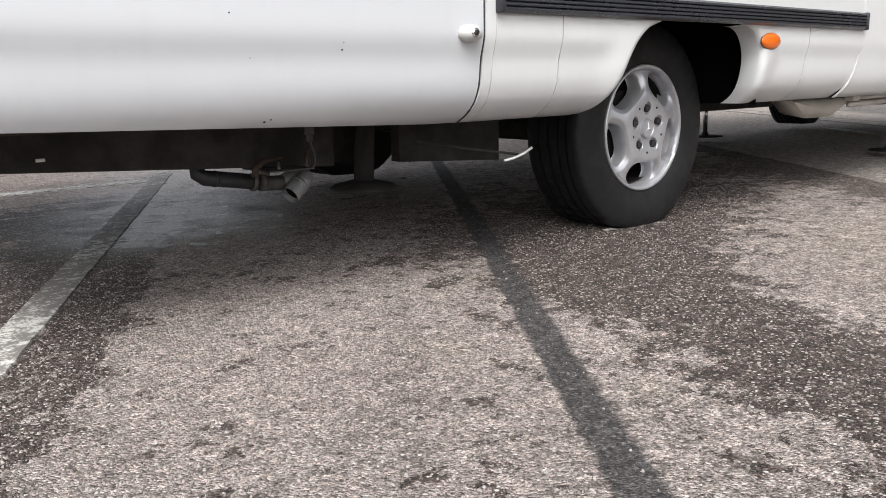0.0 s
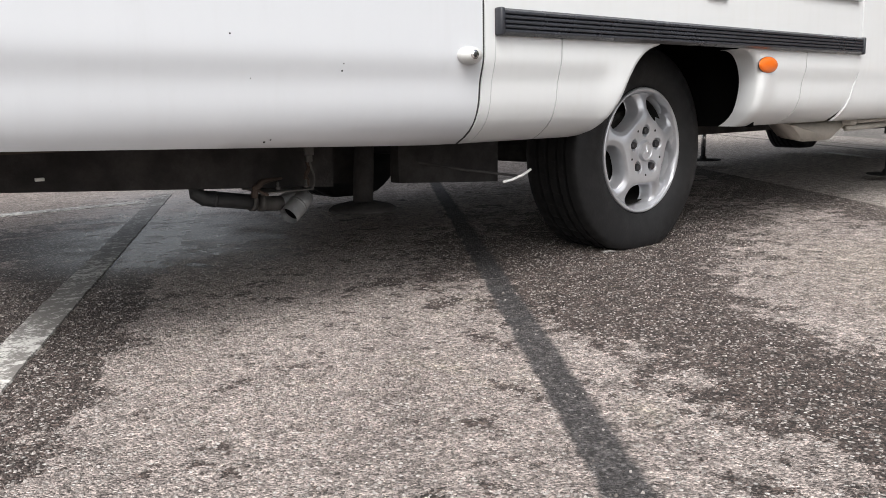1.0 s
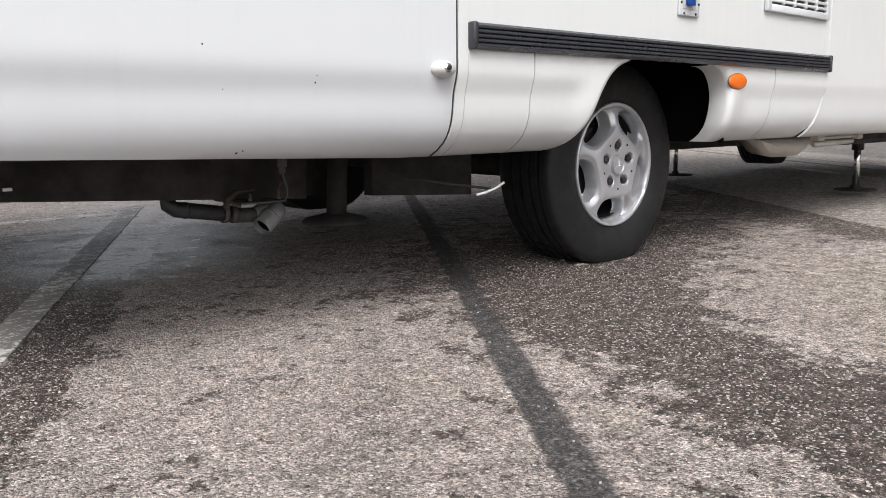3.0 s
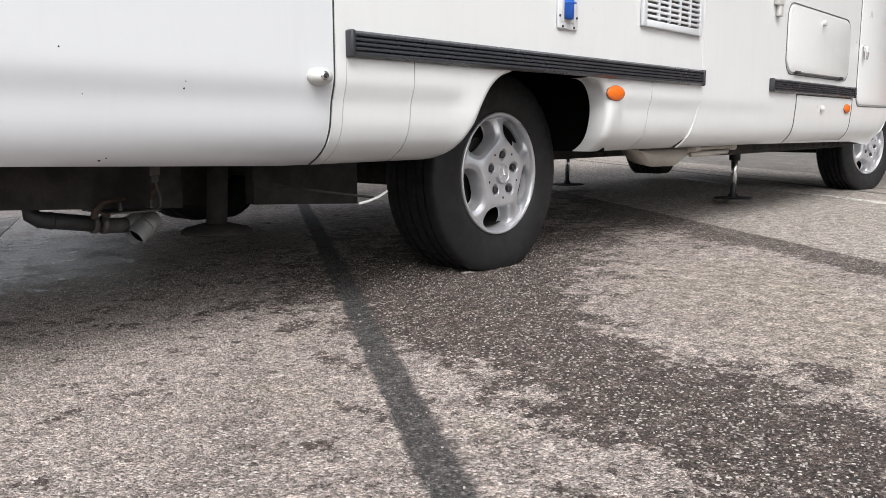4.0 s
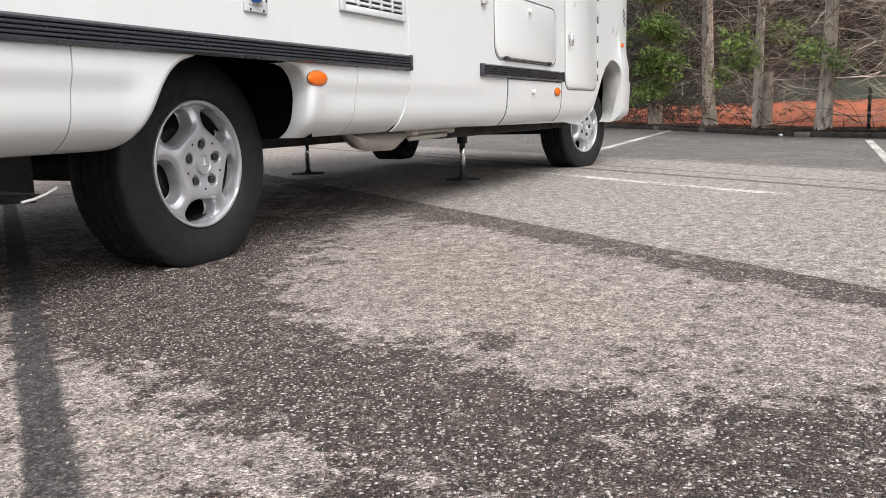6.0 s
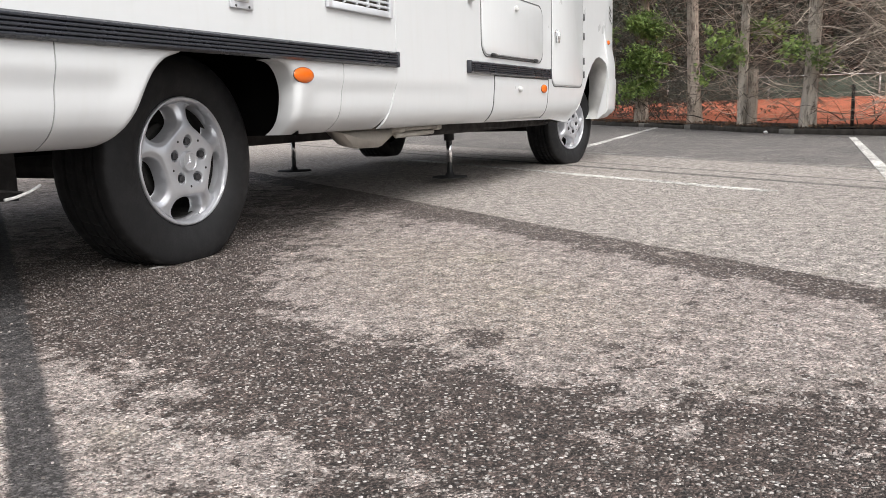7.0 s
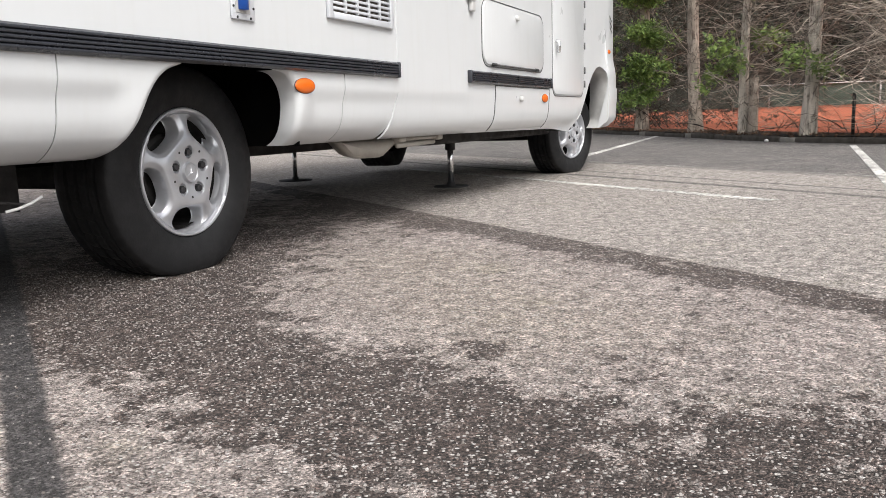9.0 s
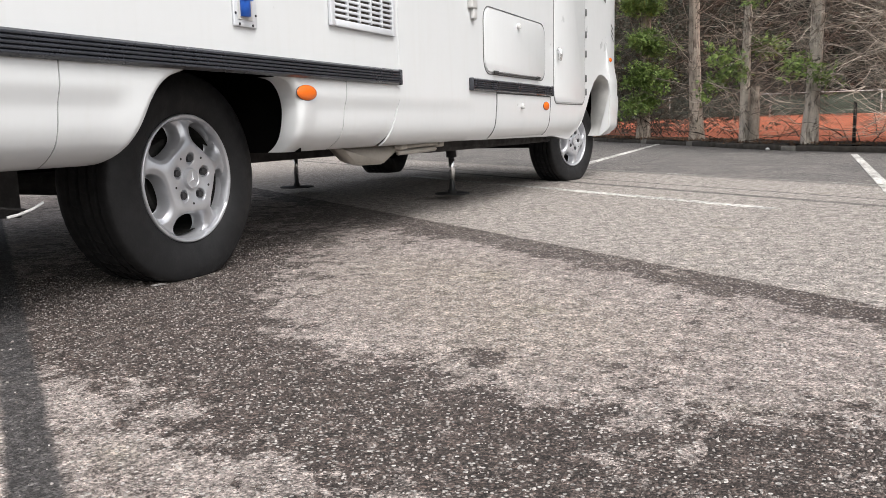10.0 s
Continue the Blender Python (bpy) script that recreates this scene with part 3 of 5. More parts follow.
# rear panel lock and screws
lock = tagged(new("panel_lock"))
lock.parent = motorhome
bm = bmesh.new()
bmesh.ops.create_uvsphere(bm, u_segments=28, v_segments=14, radius=1.0)
bmesh.ops.transform(bm, verts=bm.verts, matrix=Matrix.Translation((1.392, SIDE_Y - 0.002, 0.603)) @ Matrix.Diagonal((0.035, 0.027, 0.0205, 1)))
part("lock_body", bm, LOCK, lock, "pale grey oval lock body")
bm = bmesh.new()
tube(bm, [(1.386, SIDE_Y - 0.020, 0.604), (1.386, SIDE_Y - 0.0300, 0.604)], 0.0105, 18)
part("lock_ring", bm, STEEL, lock)
bm = bmesh.new()
tube(bm, [(1.386, SIDE_Y - 0.028, 0.604), (1.386, SIDE_Y - 0.0306, 0.604)], 0.006, 14)
part("keyhole", bm, BLACK_PLASTIC, lock)


def side_lamp(x, z, y, size=1.0):
    lamp = tagged(new("side_marker_lamp"))
    lamp.parent = motorhome
    for name, material, d, s, label in (("lamp_base", BLACK_PLASTIC, 0.006, 1.04, ""), ("lens", AMBER, 0.012, 1.0, "amber oval lens")):
        bm = bmesh.new()
        bmesh.ops.create_uvsphere(bm, u_segments=32, v_segments=16, radius=1.0)
        bmesh.ops.transform(bm, verts=bm.verts, matrix=Matrix.Translation((x, y, z)) @ Matrix.Diagonal((0.062 * s * size, d, 0.0265 * s * size, 1)))
        part(name, bm, material, lamp, label)


side_lamp(2.742, 0.602, SIDE_Y - 0.003)
side_lamp(5.505, 0.586, SIDE_Y - 0.006)
side_lamp(7.33, 0.985, SIDE_Y + 0.002, 0.7)

# ventilation grille
vent = tagged(new("vent_grille"))
vent.parent = motorhome
X0, X1, Z0, Z1 = 2.905, 3.405, 0.845, 1.13
bm = bmesh.new()
for a in ((X0, X0 + 0.03, Z0, Z1), (X1 - 0.03, X1, Z0, Z1), (X0 + 0.03, X1 - 0.03, Z0, Z0 + 0.026), (X0 + 0.03, X1 - 0.03, Z1 - 0.026, Z1)):
    box(bm, a[0], a[1], SIDE_Y - 0.016, SIDE_Y - 0.001, a[2], a[3], 0.004)
part("frame", bm, WHITE, vent, "white plastic vent frame")
bm = bmesh.new()
box(bm, X0 + 0.02, X1 - 0.02, SIDE_Y - 0.004, SIDE_Y - 0.002, Z0 + 0.02, Z1 - 0.02)
part("backing", bm, GRILLE_DARK, vent, smooth=False)
z = Z0 + 0.034
while z < Z1 - 0.03:
    bm = bmesh.new()
    box(bm, X0 + 0.03, X1 - 0.03, SIDE_Y - 0.016, SIDE_Y - 0.005, z, z + 0.010, 0.002)
    part("slat", bm, WHITE, vent)
    z += 0.0195
for k in range(1, 5):
    x = X0 + 0.03 + (X1 - X0 - 0.06) * k / 5
    bm = bmesh.new()
    box(bm, x - 0.005, x + 0.005, SIDE_Y - 0.0185, SIDE_Y - 0.006, Z0 + 0.028, Z1 - 0.028, 0.002)
    part("divider", bm, WHITE, vent)

# socket with a blue cover
inlet = tagged(new("power_inlet"))
inlet.parent = motorhome
bm = bmesh.new()
box(bm, 2.362, 2.474, SIDE_Y - 0.010, SIDE_Y - 0.001, 0.792, 0.95, 0.003)
part("inlet_plate", bm, WHITE, inlet, "white inlet plate")
bm = bmesh.new()
box(bm, 2.378, 2.448, SIDE_Y - 0.0125, SIDE_Y - 0.0095, 0.812, 0.94, 0.001)
part("recess", bm, LOCK, inlet)
bm = bmesh.new()
tube(bm, [(2.408, SIDE_Y - 0.014, 0.822), (2.408, SIDE_Y - 0.014, 0.95)], 0.019, 16)
box(bm, 2.388, 2.428, SIDE_Y - 0.035, SIDE_Y - 0.012, 0.868, 0.873, 0.002)
part("inlet_cover", bm, BLUE, inlet, "blue plastic plug")
for x, z in ((2.368, 0.83), (2.466, 0.83), (2.385, 0.799), (2.45, 0.799)):
    bm = bmesh.new()
    tube(bm, [(x, SIDE_Y - 0.010, z), (x, SIDE_Y - 0.0125, z)], 0.004, 8)
    part("screw", bm, BLACK_PLASTIC, inlet)

# small chips in the rear panel's paint
for x, z, r in ((1.050, 0.566, 0.0026), (0.802, 0.630, 0.0022), (0.890, 0.428, 0.0030), (0.902, 0.432, 0.0022), (1.052, 0.580, 0.0016), (0.845, 0.55, 0.0014)):
    bm = bmesh.new()
    y = side_y(x, z)
    tube(bm, [(x, y + 0.002, z), (x, y - 0.0006, z)], [r, r * 0.8], 7)
    part("paint_chip", bm, BLACK_PLASTIC, motorhome, "dark paint chip")

# door stay beside the entry door
bm = bmesh.new()
box(bm, 4.215, 4.285, SIDE_Y - 0.03, SIDE_Y - 0.002, 1.055, 1.25, 0.005)
box(bm, 4.245, 4.295, SIDE_Y - 0.024, SIDE_Y - 0.002, 1.005, 1.06, 0.005)
part("door_stay", bm, LOCK, motorhome, "grey metal door stay")

# nose details
bm = bmesh.new()
for k in range(3):
    z = 1.16 + 0.045 * k
    x = 7.36 - 0.012 * k
    vs = [bm.verts.new((xx, side_y(xx, 1.2) - 0.004, zz)) for xx, zz in ((x, z + 0.02), (x + 0.13, z - 0.02), (x + 0.13, z - 0.005), (x, z + 0.035))]
    bm.faces.new(vs)
part("air_slots", bm, BLACK_PLASTIC, motorhome, "three dark slanted slots", smooth=False)
bm = bmesh.new()
rows = []
for k in range(15):
    xx = 6.55 + 0.60 * k / 14
    low = 1.56 - 0.14 * k / 14
    rows.append([bm.verts.new((xx, side_y(xx, zz) - 0.003, zz)) for zz in (low, low + (1.56 - low) * 0.5, 1.56)])
for p, q in zip(rows[1:], rows[2:]):
    for k in range(2):
        bm.faces.new((p[k], q[k], q[k + 1], p[k + 1]))
part("stripe", bm, GASKET, motorhome, "grey decor stripe", smooth=False)
side_panel("front_bumper", span(7.209, NOSE_X, 0.05), lambda x: 0.40, lambda x: 0.69, CREAM, out=0.008, wave=0.7, rows=12, thick=0.025, label="white front bumper corner", extra=tuck)
bm = bmesh.new()
box(bm, NOSE_X - 0.02, NOSE_X + 0.12, side_y(NOSE_X, 0.5) - 0.02, FAR_Y - 0.16, 0.38, 0.70, 0.04)
part("front_bumper", bm, WHITE, motorhome)


# ---- wheel arches ----
def flange(name, outline, depth, material, lean=0.0, wave=1.0, out=0.004, extra=None):
    """The returned edge of a wheel arch, swept inward from the outline."""
    bm = bmesh.new()
    rows = []
    for x, z in outline:
        y = side_y(x, z, wave) - out + (extra(x, z) if extra else 0.0)
        rows.append([bm.verts.new((x + lean * min(1.0, max(0.0, (x - 6.75) / 0.4)) * (d / depth) ** 2, y + d, z)) for d in (0.0, depth * 0.08, depth * 0.3, depth * 0.6, depth)])
    for a, b in zip(rows, rows[1:]):
        for k in range(4):
            bm.faces.new((a[k], a[k + 1], b[k + 1], b[k]))
    return part(name, bm, material, motorhome)


def densify(points, step=0.02):
    out = []
    for (ax, az), (bx, bz) in zip(points, points[1:]):
        k = max(1, int(math.hypot(bx - ax, bz - az) / step))
        out += [(ax + (bx - ax) * i / k, az + (bz - az) * i / k) for i in range(k)]
    return out + [points[-1]]


flange("arch_flange", curved(FRONT_ARCH), 0.18, ARCH_GREY, lean=0.09, wave=0.7, out=0.0, extra=tuck)
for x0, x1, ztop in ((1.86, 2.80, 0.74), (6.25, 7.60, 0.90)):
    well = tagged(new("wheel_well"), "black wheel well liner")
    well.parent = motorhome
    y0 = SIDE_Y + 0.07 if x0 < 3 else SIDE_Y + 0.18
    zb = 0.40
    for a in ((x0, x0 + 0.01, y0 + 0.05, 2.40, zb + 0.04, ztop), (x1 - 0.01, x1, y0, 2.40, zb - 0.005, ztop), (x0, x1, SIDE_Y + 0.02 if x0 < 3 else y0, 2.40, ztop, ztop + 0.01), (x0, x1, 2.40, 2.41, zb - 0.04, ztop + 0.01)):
        part("liner_panel", box(bmesh.new(), *a), LINER_SHADE, well, smooth=False)


# ---- wheels ----
HUB_Z = 0.327


def tyre_mesh():
    steps = 200
    prof = [(0.200, -0.082), (0.2105, -0.094), (0.222, -0.100), (0.245, -0.1085), (0.268, -0.112), (0.292, -0.1105), (0.315, -0.105), (0.330, -0.099), (0.338, -0.094)]
    tread = [(0.343, -0.088, 1), (0.3455, -0.074, 1), (0.346, -0.057, 1), (0.334, -0.055, 0), (0.334, -0.047, 0), (0.3465, -0.045, 2), (0.347, -0.024, 2), (0.334, -0.022, 0), (0.334, -0.014, 0), (0.347, -0.012, 2), (0.347, 0.0, 2)]
    full = [(r, h, 0) for r, h in prof] + tread
    full += [(r, -h, s) for r, h, s in reversed(full[:-1])]
    verts, faces = [], []
    for i, (r, h, s) in enumerate(full):
        for k in range(steps):
            rr = r
            if s == 1 and k % 4 == 0:
                rr -= 0.0022
            if s == 2 and (k + (2 if h > -0.03 else 0)) % 5 == 0:
                rr -= 0.004
            if 0.318 < r < 0.34 and abs(h) > 0.09 and s == 0 and k % 4 == 0:
                rr -= 0.0010
            a = 2 * math.pi * (k + (h * 25 if s == 2 else 0)) / steps
            x, z, y = rr * math.sin(a), rr * math.cos(a), h * (1.25 if h > 0 else 1.0)
            if z < -HUB_Z + 0.002:
                z = -HUB_Z + 0.002
            if z < -0.22:
                y *= 1 + 0.10 * smoothstep(0.22, HUB_Z, -z) * smoothstep(0.20, 0.27, r)
            verts.append((x, y, z))
    n = len(full)
    for i in range(n - 1):
        for k in range(steps):
            a, b = i * steps + k, i * steps + (k + 1) % steps
            faces.append((a, b, b + steps, a + steps))
    # raised rings on the outer sidewall
    me = bpy.data.meshes.new("tyre")
    me.from_pydata(verts, [], faces)
    me.polygons.foreach_set("use_smooth", [True] * len(faces))
    me.set_sharp_from_angle(angle=radians(38))
    me.materials.append(RUBBER)
    return me


def rim_depth(r, a):
    """Depth of the rim's face at a radius and angle, the nearness to a window (below 1: inside) and the angle from its middle."""
    d = -0.074 - 0.012 * smoothstep(0.03, 0.12, r) - 0.004 * smoothstep(0.12, 0.185, r)
    step = 2 * math.pi / 5
    h = (a - math.pi + step / 2) % step - step / 2          # windows, one straight down
    rr = (r - 0.155) / 0.040
    half = 0.065 + 0.42 * (r - 0.154)
    tt = r * math.sin(h) / half
    m = (abs(rr) ** 2.7 + abs(tt) ** 2.3) ** (1 / 2.5)
    d -= 0.030 * (1 - smoothstep(0.075, 0.192, r))
    d += 0.008 * smoothstep(1.30, 1.06, m) + 0.044 * smoothstep(1.08, 0.95, m)
    d += -0.004 * smoothstep(0.35, 0.0, abs((a + step / 2) % step - step / 2)) * smoothstep(0.08, 0.12, r) * (1 - smoothstep(0.16, 0.19, r))
    b = (a + step / 2) % step - step / 2                     # bolts, one straight up
    q = math.hypot(r * math.cos(b) - 0.066, r * math.sin(b))
    d += 0.013 * smoothstep(0.0205, 0.0165, q)
    if r < 0.036:
        d -= 0.006 * smoothstep(0.036, 0.033, r)
    d += 0.005 * (smoothstep(0.1885, 0.1905, r) - smoothstep(0.1925, 0.1945, r))
    d -= 0.010 * smoothstep(0.193, 0.197, r)
    return d, m, h


def rim_mesh():
    steps, rings = 450, 88
    radii = [0.002 + (0.200 - 0.002) * i / rings for i in range(rings + 1)]
    verts, faces, keep = [], [], []
    for r in radii:
        for k in range(steps):
            a = 2 * math.pi * k / steps
            d, m, h = rim_depth(r, a)
            q, turn = r, a
            if m < 0.94:
                f = 0.94 / max(m, 0.05)
                q = 0.155 + (r - 0.155) * f
                turn = a - h + math.asin(max(-1.0, min(1.0, r * math.sin(h) * f / q)))
            verts.append((q * math.sin(turn), d, q * math.cos(turn)))
            keep.append(m > 0.85)
    lips = [(0.2015, -0.1005), (0.2055, -0.1015), (0.2085, -0.099), (0.2095, -0.093), (0.205, -0.085), (0.19, -0.06), (0.185, 0.07)]
    for r, h in lips:
        for k in range(steps):
            a = 2 * math.pi * k / steps
            verts.append((r * math.sin(a), h, r * math.cos(a)))
            keep.append(True)
    for i in range(rings + len(lips)):
        for k in range(steps):
            q = (i * steps + k, i * steps + (k + 1) % steps, (i + 1) * steps + (k + 1) % steps, (i + 1) * steps + k)
            if all(keep[j] for j in q):
                faces.append(q)
    me = bpy.data.meshes.new("rim")
    me.from_pydata(verts, [], faces)
    me.polygons.foreach_set("use_smooth", [True] * len(faces))
    me.set_sharp_from_angle(angle=radians(55))
    me.materials.append(ALLOY)
    return me


def bolt_mesh():
    bm = bmesh.new()
    lathe(bm, [(0.0001, -0.113), (0.0105, -0.113), (0.0125, -0.111), (0.0125, -0.090)], 6)
    lathe(bm, [(0.0001, -0.1132), (0.005, -0.1132), (0.0055, -0.111)], 12)
    me = bpy.data.meshes.new("wheel_bolt")
    bm.to_mesh(me)
    bm.free()
    me.materials.append(BOLT)
    return me


def pin_mesh():
    """A small dark round hole plug in the rim's face."""
    bm = bmesh.new()
    y = rim_depth(0.081, math.pi)[0]
    lathe(bm, [(0.0001, y - 0.0008), (0.0040, y - 0.0008), (0.0046, y + 0.002)], 12)
    me = bpy.data.meshes.new("small_hole")
    bm.to_mesh(me)
    bm.free()
    me.materials.append(BLACK_PLASTIC)
    return me


def cap_mesh():
    """Plain round hub cap with a raised ring and three ridges."""
    bm = bmesh.new()
    lathe(bm, [(0.0001, -0.083), (0.026, -0.083), (0.029, -0.0855), (0.032, -0.0855), (0.034, -0.080)], 40)
    for k in range(3):
        a = 2 * math.pi * k / 3
        m = Matrix.Rotation(a, 4, "Y")
        vs = [bm.verts.new(m @ Vector(p)) for p in ((-0.0035, -0.083, 0.001), (0.0035, -0.083, 0.001), (0.0, -0.083, 0.024), (0.0, -0.0865, 0.004))]
        for f in ((0, 3, 2), (3, 1, 2), (0, 1, 3)):
            bm.faces.new([vs[i] for i in f])
    me = bpy.data.meshes.new("hub_cap")
    bm.to_mesh(me)
    bm.free()
    me.polygons.foreach_set("use_smooth", [True] * len(me.polygons))
    me.set_sharp_from_angle(angle=radians(25))
    me.materials.append(ALLOY)
    return me


def drum_mesh():
    bm = bmesh.new()
    lathe(bm, [(0.0001, -0.03), (0.12, -0.03), (0.13, -0.02), (0.13, 0.06)], 40)
    lathe(bm, [(0.183, -0.055), (0.183, 0.08), (0.0001, 0.08)], 40)
    me = bpy.data.meshes.new("brake_drum")
    bm.to_mesh(me)
    bm.free()
    me.materials.append(BRAKE)
    return me


TYRE, RIM, WHEEL_BOLT, PIN, CAP, DRUM = tyre_mesh(), rim_mesh(), bolt_mesh(), pin_mesh(), cap_mesh(), drum_mesh()


def wheel(x, y, z, turn=0.0, flip=False, steer=0.0):
    hub = tagged(new("wheel", DRUM), "black tyre on a silver five-spoke alloy rim")
    hub.parent = motorhome
    hub.matrix_basis = pose(x, y, z, 0, 0, 180 if flip else steer)
    tyre = new("tyre", TYRE)
    tyre.parent = hub
    rim = new("rim", RIM)
    rim.parent = hub
    rim.matrix_basis = pose(0, 0, 0, 0, turn, 0)
    for k in range(5):
        b = new("wheel_bolt", WHEEL_BOLT)
        b.parent = hub
        a = 2 * math.pi * k / 5 + radians(turn)
        b.location = (0.066 * math.sin(a), 0.001, 0.066 * math.cos(a))
        hole = new("small_hole", PIN)
        hole.parent = hub
        a += math.pi / 5
        hole.location = (0.081 * math.sin(a), 0.0, 0.081 * math.cos(a))
    cap = new("hub_cap", CAP)
    cap.parent = hub
    cap.location = (0, -0.030, 0)
    return hub


wheel(2.407, 2.074, HUB_Z)
wheel(7.05, 2.060, HUB_Z, 20, False, -15)
wheel(2.375, 3.76, HUB_Z + 0.055, 0, True)
wheel(7.06, 3.78, HUB_Z + 0.06, 0, True)

# ---- underbody ----
def curved3(points, k=5):
    """A smooth curve through points in space."""
    out = []
    for i in range(len(points) - 1):
        p0, p1, p2, p3 = (Vector(points[min(max(j, 0), len(points) - 1)]) for j in (i - 1, i, i + 1, i + 2))
        for s in range(k):
            t = s / k
            out.append(0.5 * (2 * p1 + (p2 - p0) * t + (2 * p0 - 5 * p1 + 4 * p2 - p3) * t * t + (3 * p1 - p0 - 3 * p2 + p3) * t ** 3))
    return out + [Vector(points[-1])]


rail = lambda x: 0.331 - 0.0625 * (x - 0.54)
for x0, x1, y0, y1, lift in ((0.36, 1.28, 2.14, 2.18, 0.0), (1.28, 1.56, 2.42, 2.46, -0.012), (1.56, 1.965, 2.22, 2.26, 0.0)):
    bm = bmesh.new()
    a = [(x, y, z) for x in (x0, x1) for y in (y0, y1) for z in (rail(x) + lift, 0.45)]
    vs = [bm.verts.new(p) for p in a]
    for f in ((0, 1, 3, 2), (4, 6, 7, 5), (0, 4, 5, 1), (2, 3, 7, 6), (0, 2, 6, 4), (1, 5, 7, 3)):
        bm.faces.new([vs[i] for i in f])
    bmesh.ops.recalc_face_normals(bm, faces=bm.faces)
    part("chassis_rail", bm, UNDER, motorhome, "black chassis rail", smooth=False)
bm = bmesh.new()
box(bm, 0.36, 1.40, 1.84, 2.22, 0.425, 0.44)
part("floor_edge", bm, simple("dusty_board", (0.075, 0.058, 0.045), 0.9, vary=0.4), motorhome, "dusty brown floor board edge", smooth=False)
bm = bmesh.new()
box(bm, 0.3, 6.3, 3.05, 3.10, 0.34, 0.43)
box(bm, 2.75, 6.6, 2.30, 2.36, 0.34, 0.43)
box(bm, 4.30, 6.45, 1.98, 3.8, 0.335, 0.43, 0.02)
tube(bm, [(2.405, 2.12, 0.31), (2.405, 3.6, 0.31)], 0.045, 12)
tube(bm, [(7.06, 2.12, 0.31), (7.06, 3.6, 0.31)], 0.04, 12)
part("chassis", bm, UNDER, motorhome, "black chassis members and axle", smooth=False)

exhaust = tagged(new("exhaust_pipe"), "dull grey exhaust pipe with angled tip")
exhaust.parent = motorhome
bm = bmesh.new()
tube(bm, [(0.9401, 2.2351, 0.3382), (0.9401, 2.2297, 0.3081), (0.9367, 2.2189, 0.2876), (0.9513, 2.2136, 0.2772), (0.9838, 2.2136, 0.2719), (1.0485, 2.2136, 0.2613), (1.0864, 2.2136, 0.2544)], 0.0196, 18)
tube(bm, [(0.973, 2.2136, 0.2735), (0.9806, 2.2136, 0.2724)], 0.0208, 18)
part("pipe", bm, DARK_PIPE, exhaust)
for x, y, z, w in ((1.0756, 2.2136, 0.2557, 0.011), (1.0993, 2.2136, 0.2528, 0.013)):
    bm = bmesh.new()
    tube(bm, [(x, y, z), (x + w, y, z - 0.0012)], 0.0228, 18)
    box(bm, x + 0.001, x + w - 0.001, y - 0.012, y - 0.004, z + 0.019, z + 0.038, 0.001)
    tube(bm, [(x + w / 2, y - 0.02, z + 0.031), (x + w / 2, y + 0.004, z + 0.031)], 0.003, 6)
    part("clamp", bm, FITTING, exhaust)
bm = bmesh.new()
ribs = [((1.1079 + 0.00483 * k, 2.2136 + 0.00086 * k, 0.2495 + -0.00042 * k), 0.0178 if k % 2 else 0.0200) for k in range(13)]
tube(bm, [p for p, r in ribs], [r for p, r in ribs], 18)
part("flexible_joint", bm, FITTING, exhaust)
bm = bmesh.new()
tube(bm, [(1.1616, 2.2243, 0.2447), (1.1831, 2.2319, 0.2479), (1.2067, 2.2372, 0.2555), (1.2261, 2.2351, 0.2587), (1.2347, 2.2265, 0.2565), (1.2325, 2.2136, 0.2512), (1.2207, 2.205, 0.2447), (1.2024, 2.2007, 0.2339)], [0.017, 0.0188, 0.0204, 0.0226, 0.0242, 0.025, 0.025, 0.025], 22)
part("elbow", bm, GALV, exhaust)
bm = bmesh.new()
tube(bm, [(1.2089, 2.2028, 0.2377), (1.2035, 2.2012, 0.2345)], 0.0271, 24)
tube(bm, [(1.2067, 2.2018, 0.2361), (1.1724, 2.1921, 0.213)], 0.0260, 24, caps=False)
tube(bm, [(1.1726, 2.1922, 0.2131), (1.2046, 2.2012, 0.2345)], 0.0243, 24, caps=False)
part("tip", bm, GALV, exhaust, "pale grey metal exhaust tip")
# near-black plug in place of the shade inside the tip
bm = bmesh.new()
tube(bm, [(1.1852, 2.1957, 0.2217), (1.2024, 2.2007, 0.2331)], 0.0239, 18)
part("tip_inside", bm, LINER_SHADE, exhaust)

hanger = tagged(new("exhaust_hanger"), "rusty metal hanger bracket with strap")
hanger.parent = motorhome
RUSTY = simple("rusty_steel", (0.075, 0.052, 0.040), 0.7, metal=0.3, vary=0.5, scale=40)
bm = bmesh.new()
box(bm, 1.051, 1.175, 2.066, 2.21, 0.2905, 0.2945, 0.001)
for x in (1.077, 1.155):
    tube(bm, [(x, 2.072, 0.297), (x, 2.072, 0.3165)], 0.0035, 8)
    tube(bm, [(x, 2.072, 0.2985), (x, 2.072, 0.304)], 0.006, 6)
part("plate", bm, FITTING, hanger, "grey hanger plate with studs")
bm = bmesh.new()
tube(bm, [(1.019, 2.085, 0.283), (1.027, 2.09, 0.303), (1.045, 2.09, 0.318), (1.068, 2.09, 0.321), (1.099, 2.09, 0.323)], [0.008, 0.009, 0.008, 0.005, 0.003], 7)
tube(bm, [(1.026, 2.082, 0.300), (1.054, 2.08, 0.286)], 0.004, 6)
part("bracket", bm, RUSTY, hanger)
bm = bmesh.new()
box(bm, 1.160, 1.186, 2.078, 2.084, 0.375, 0.44, 0.001)
box(bm, 1.164, 1.182, 2.077, 2.085, 0.358, 0.377, 0.003)
part("tab", bm, FITTING, hanger)
bm = bmesh.new()
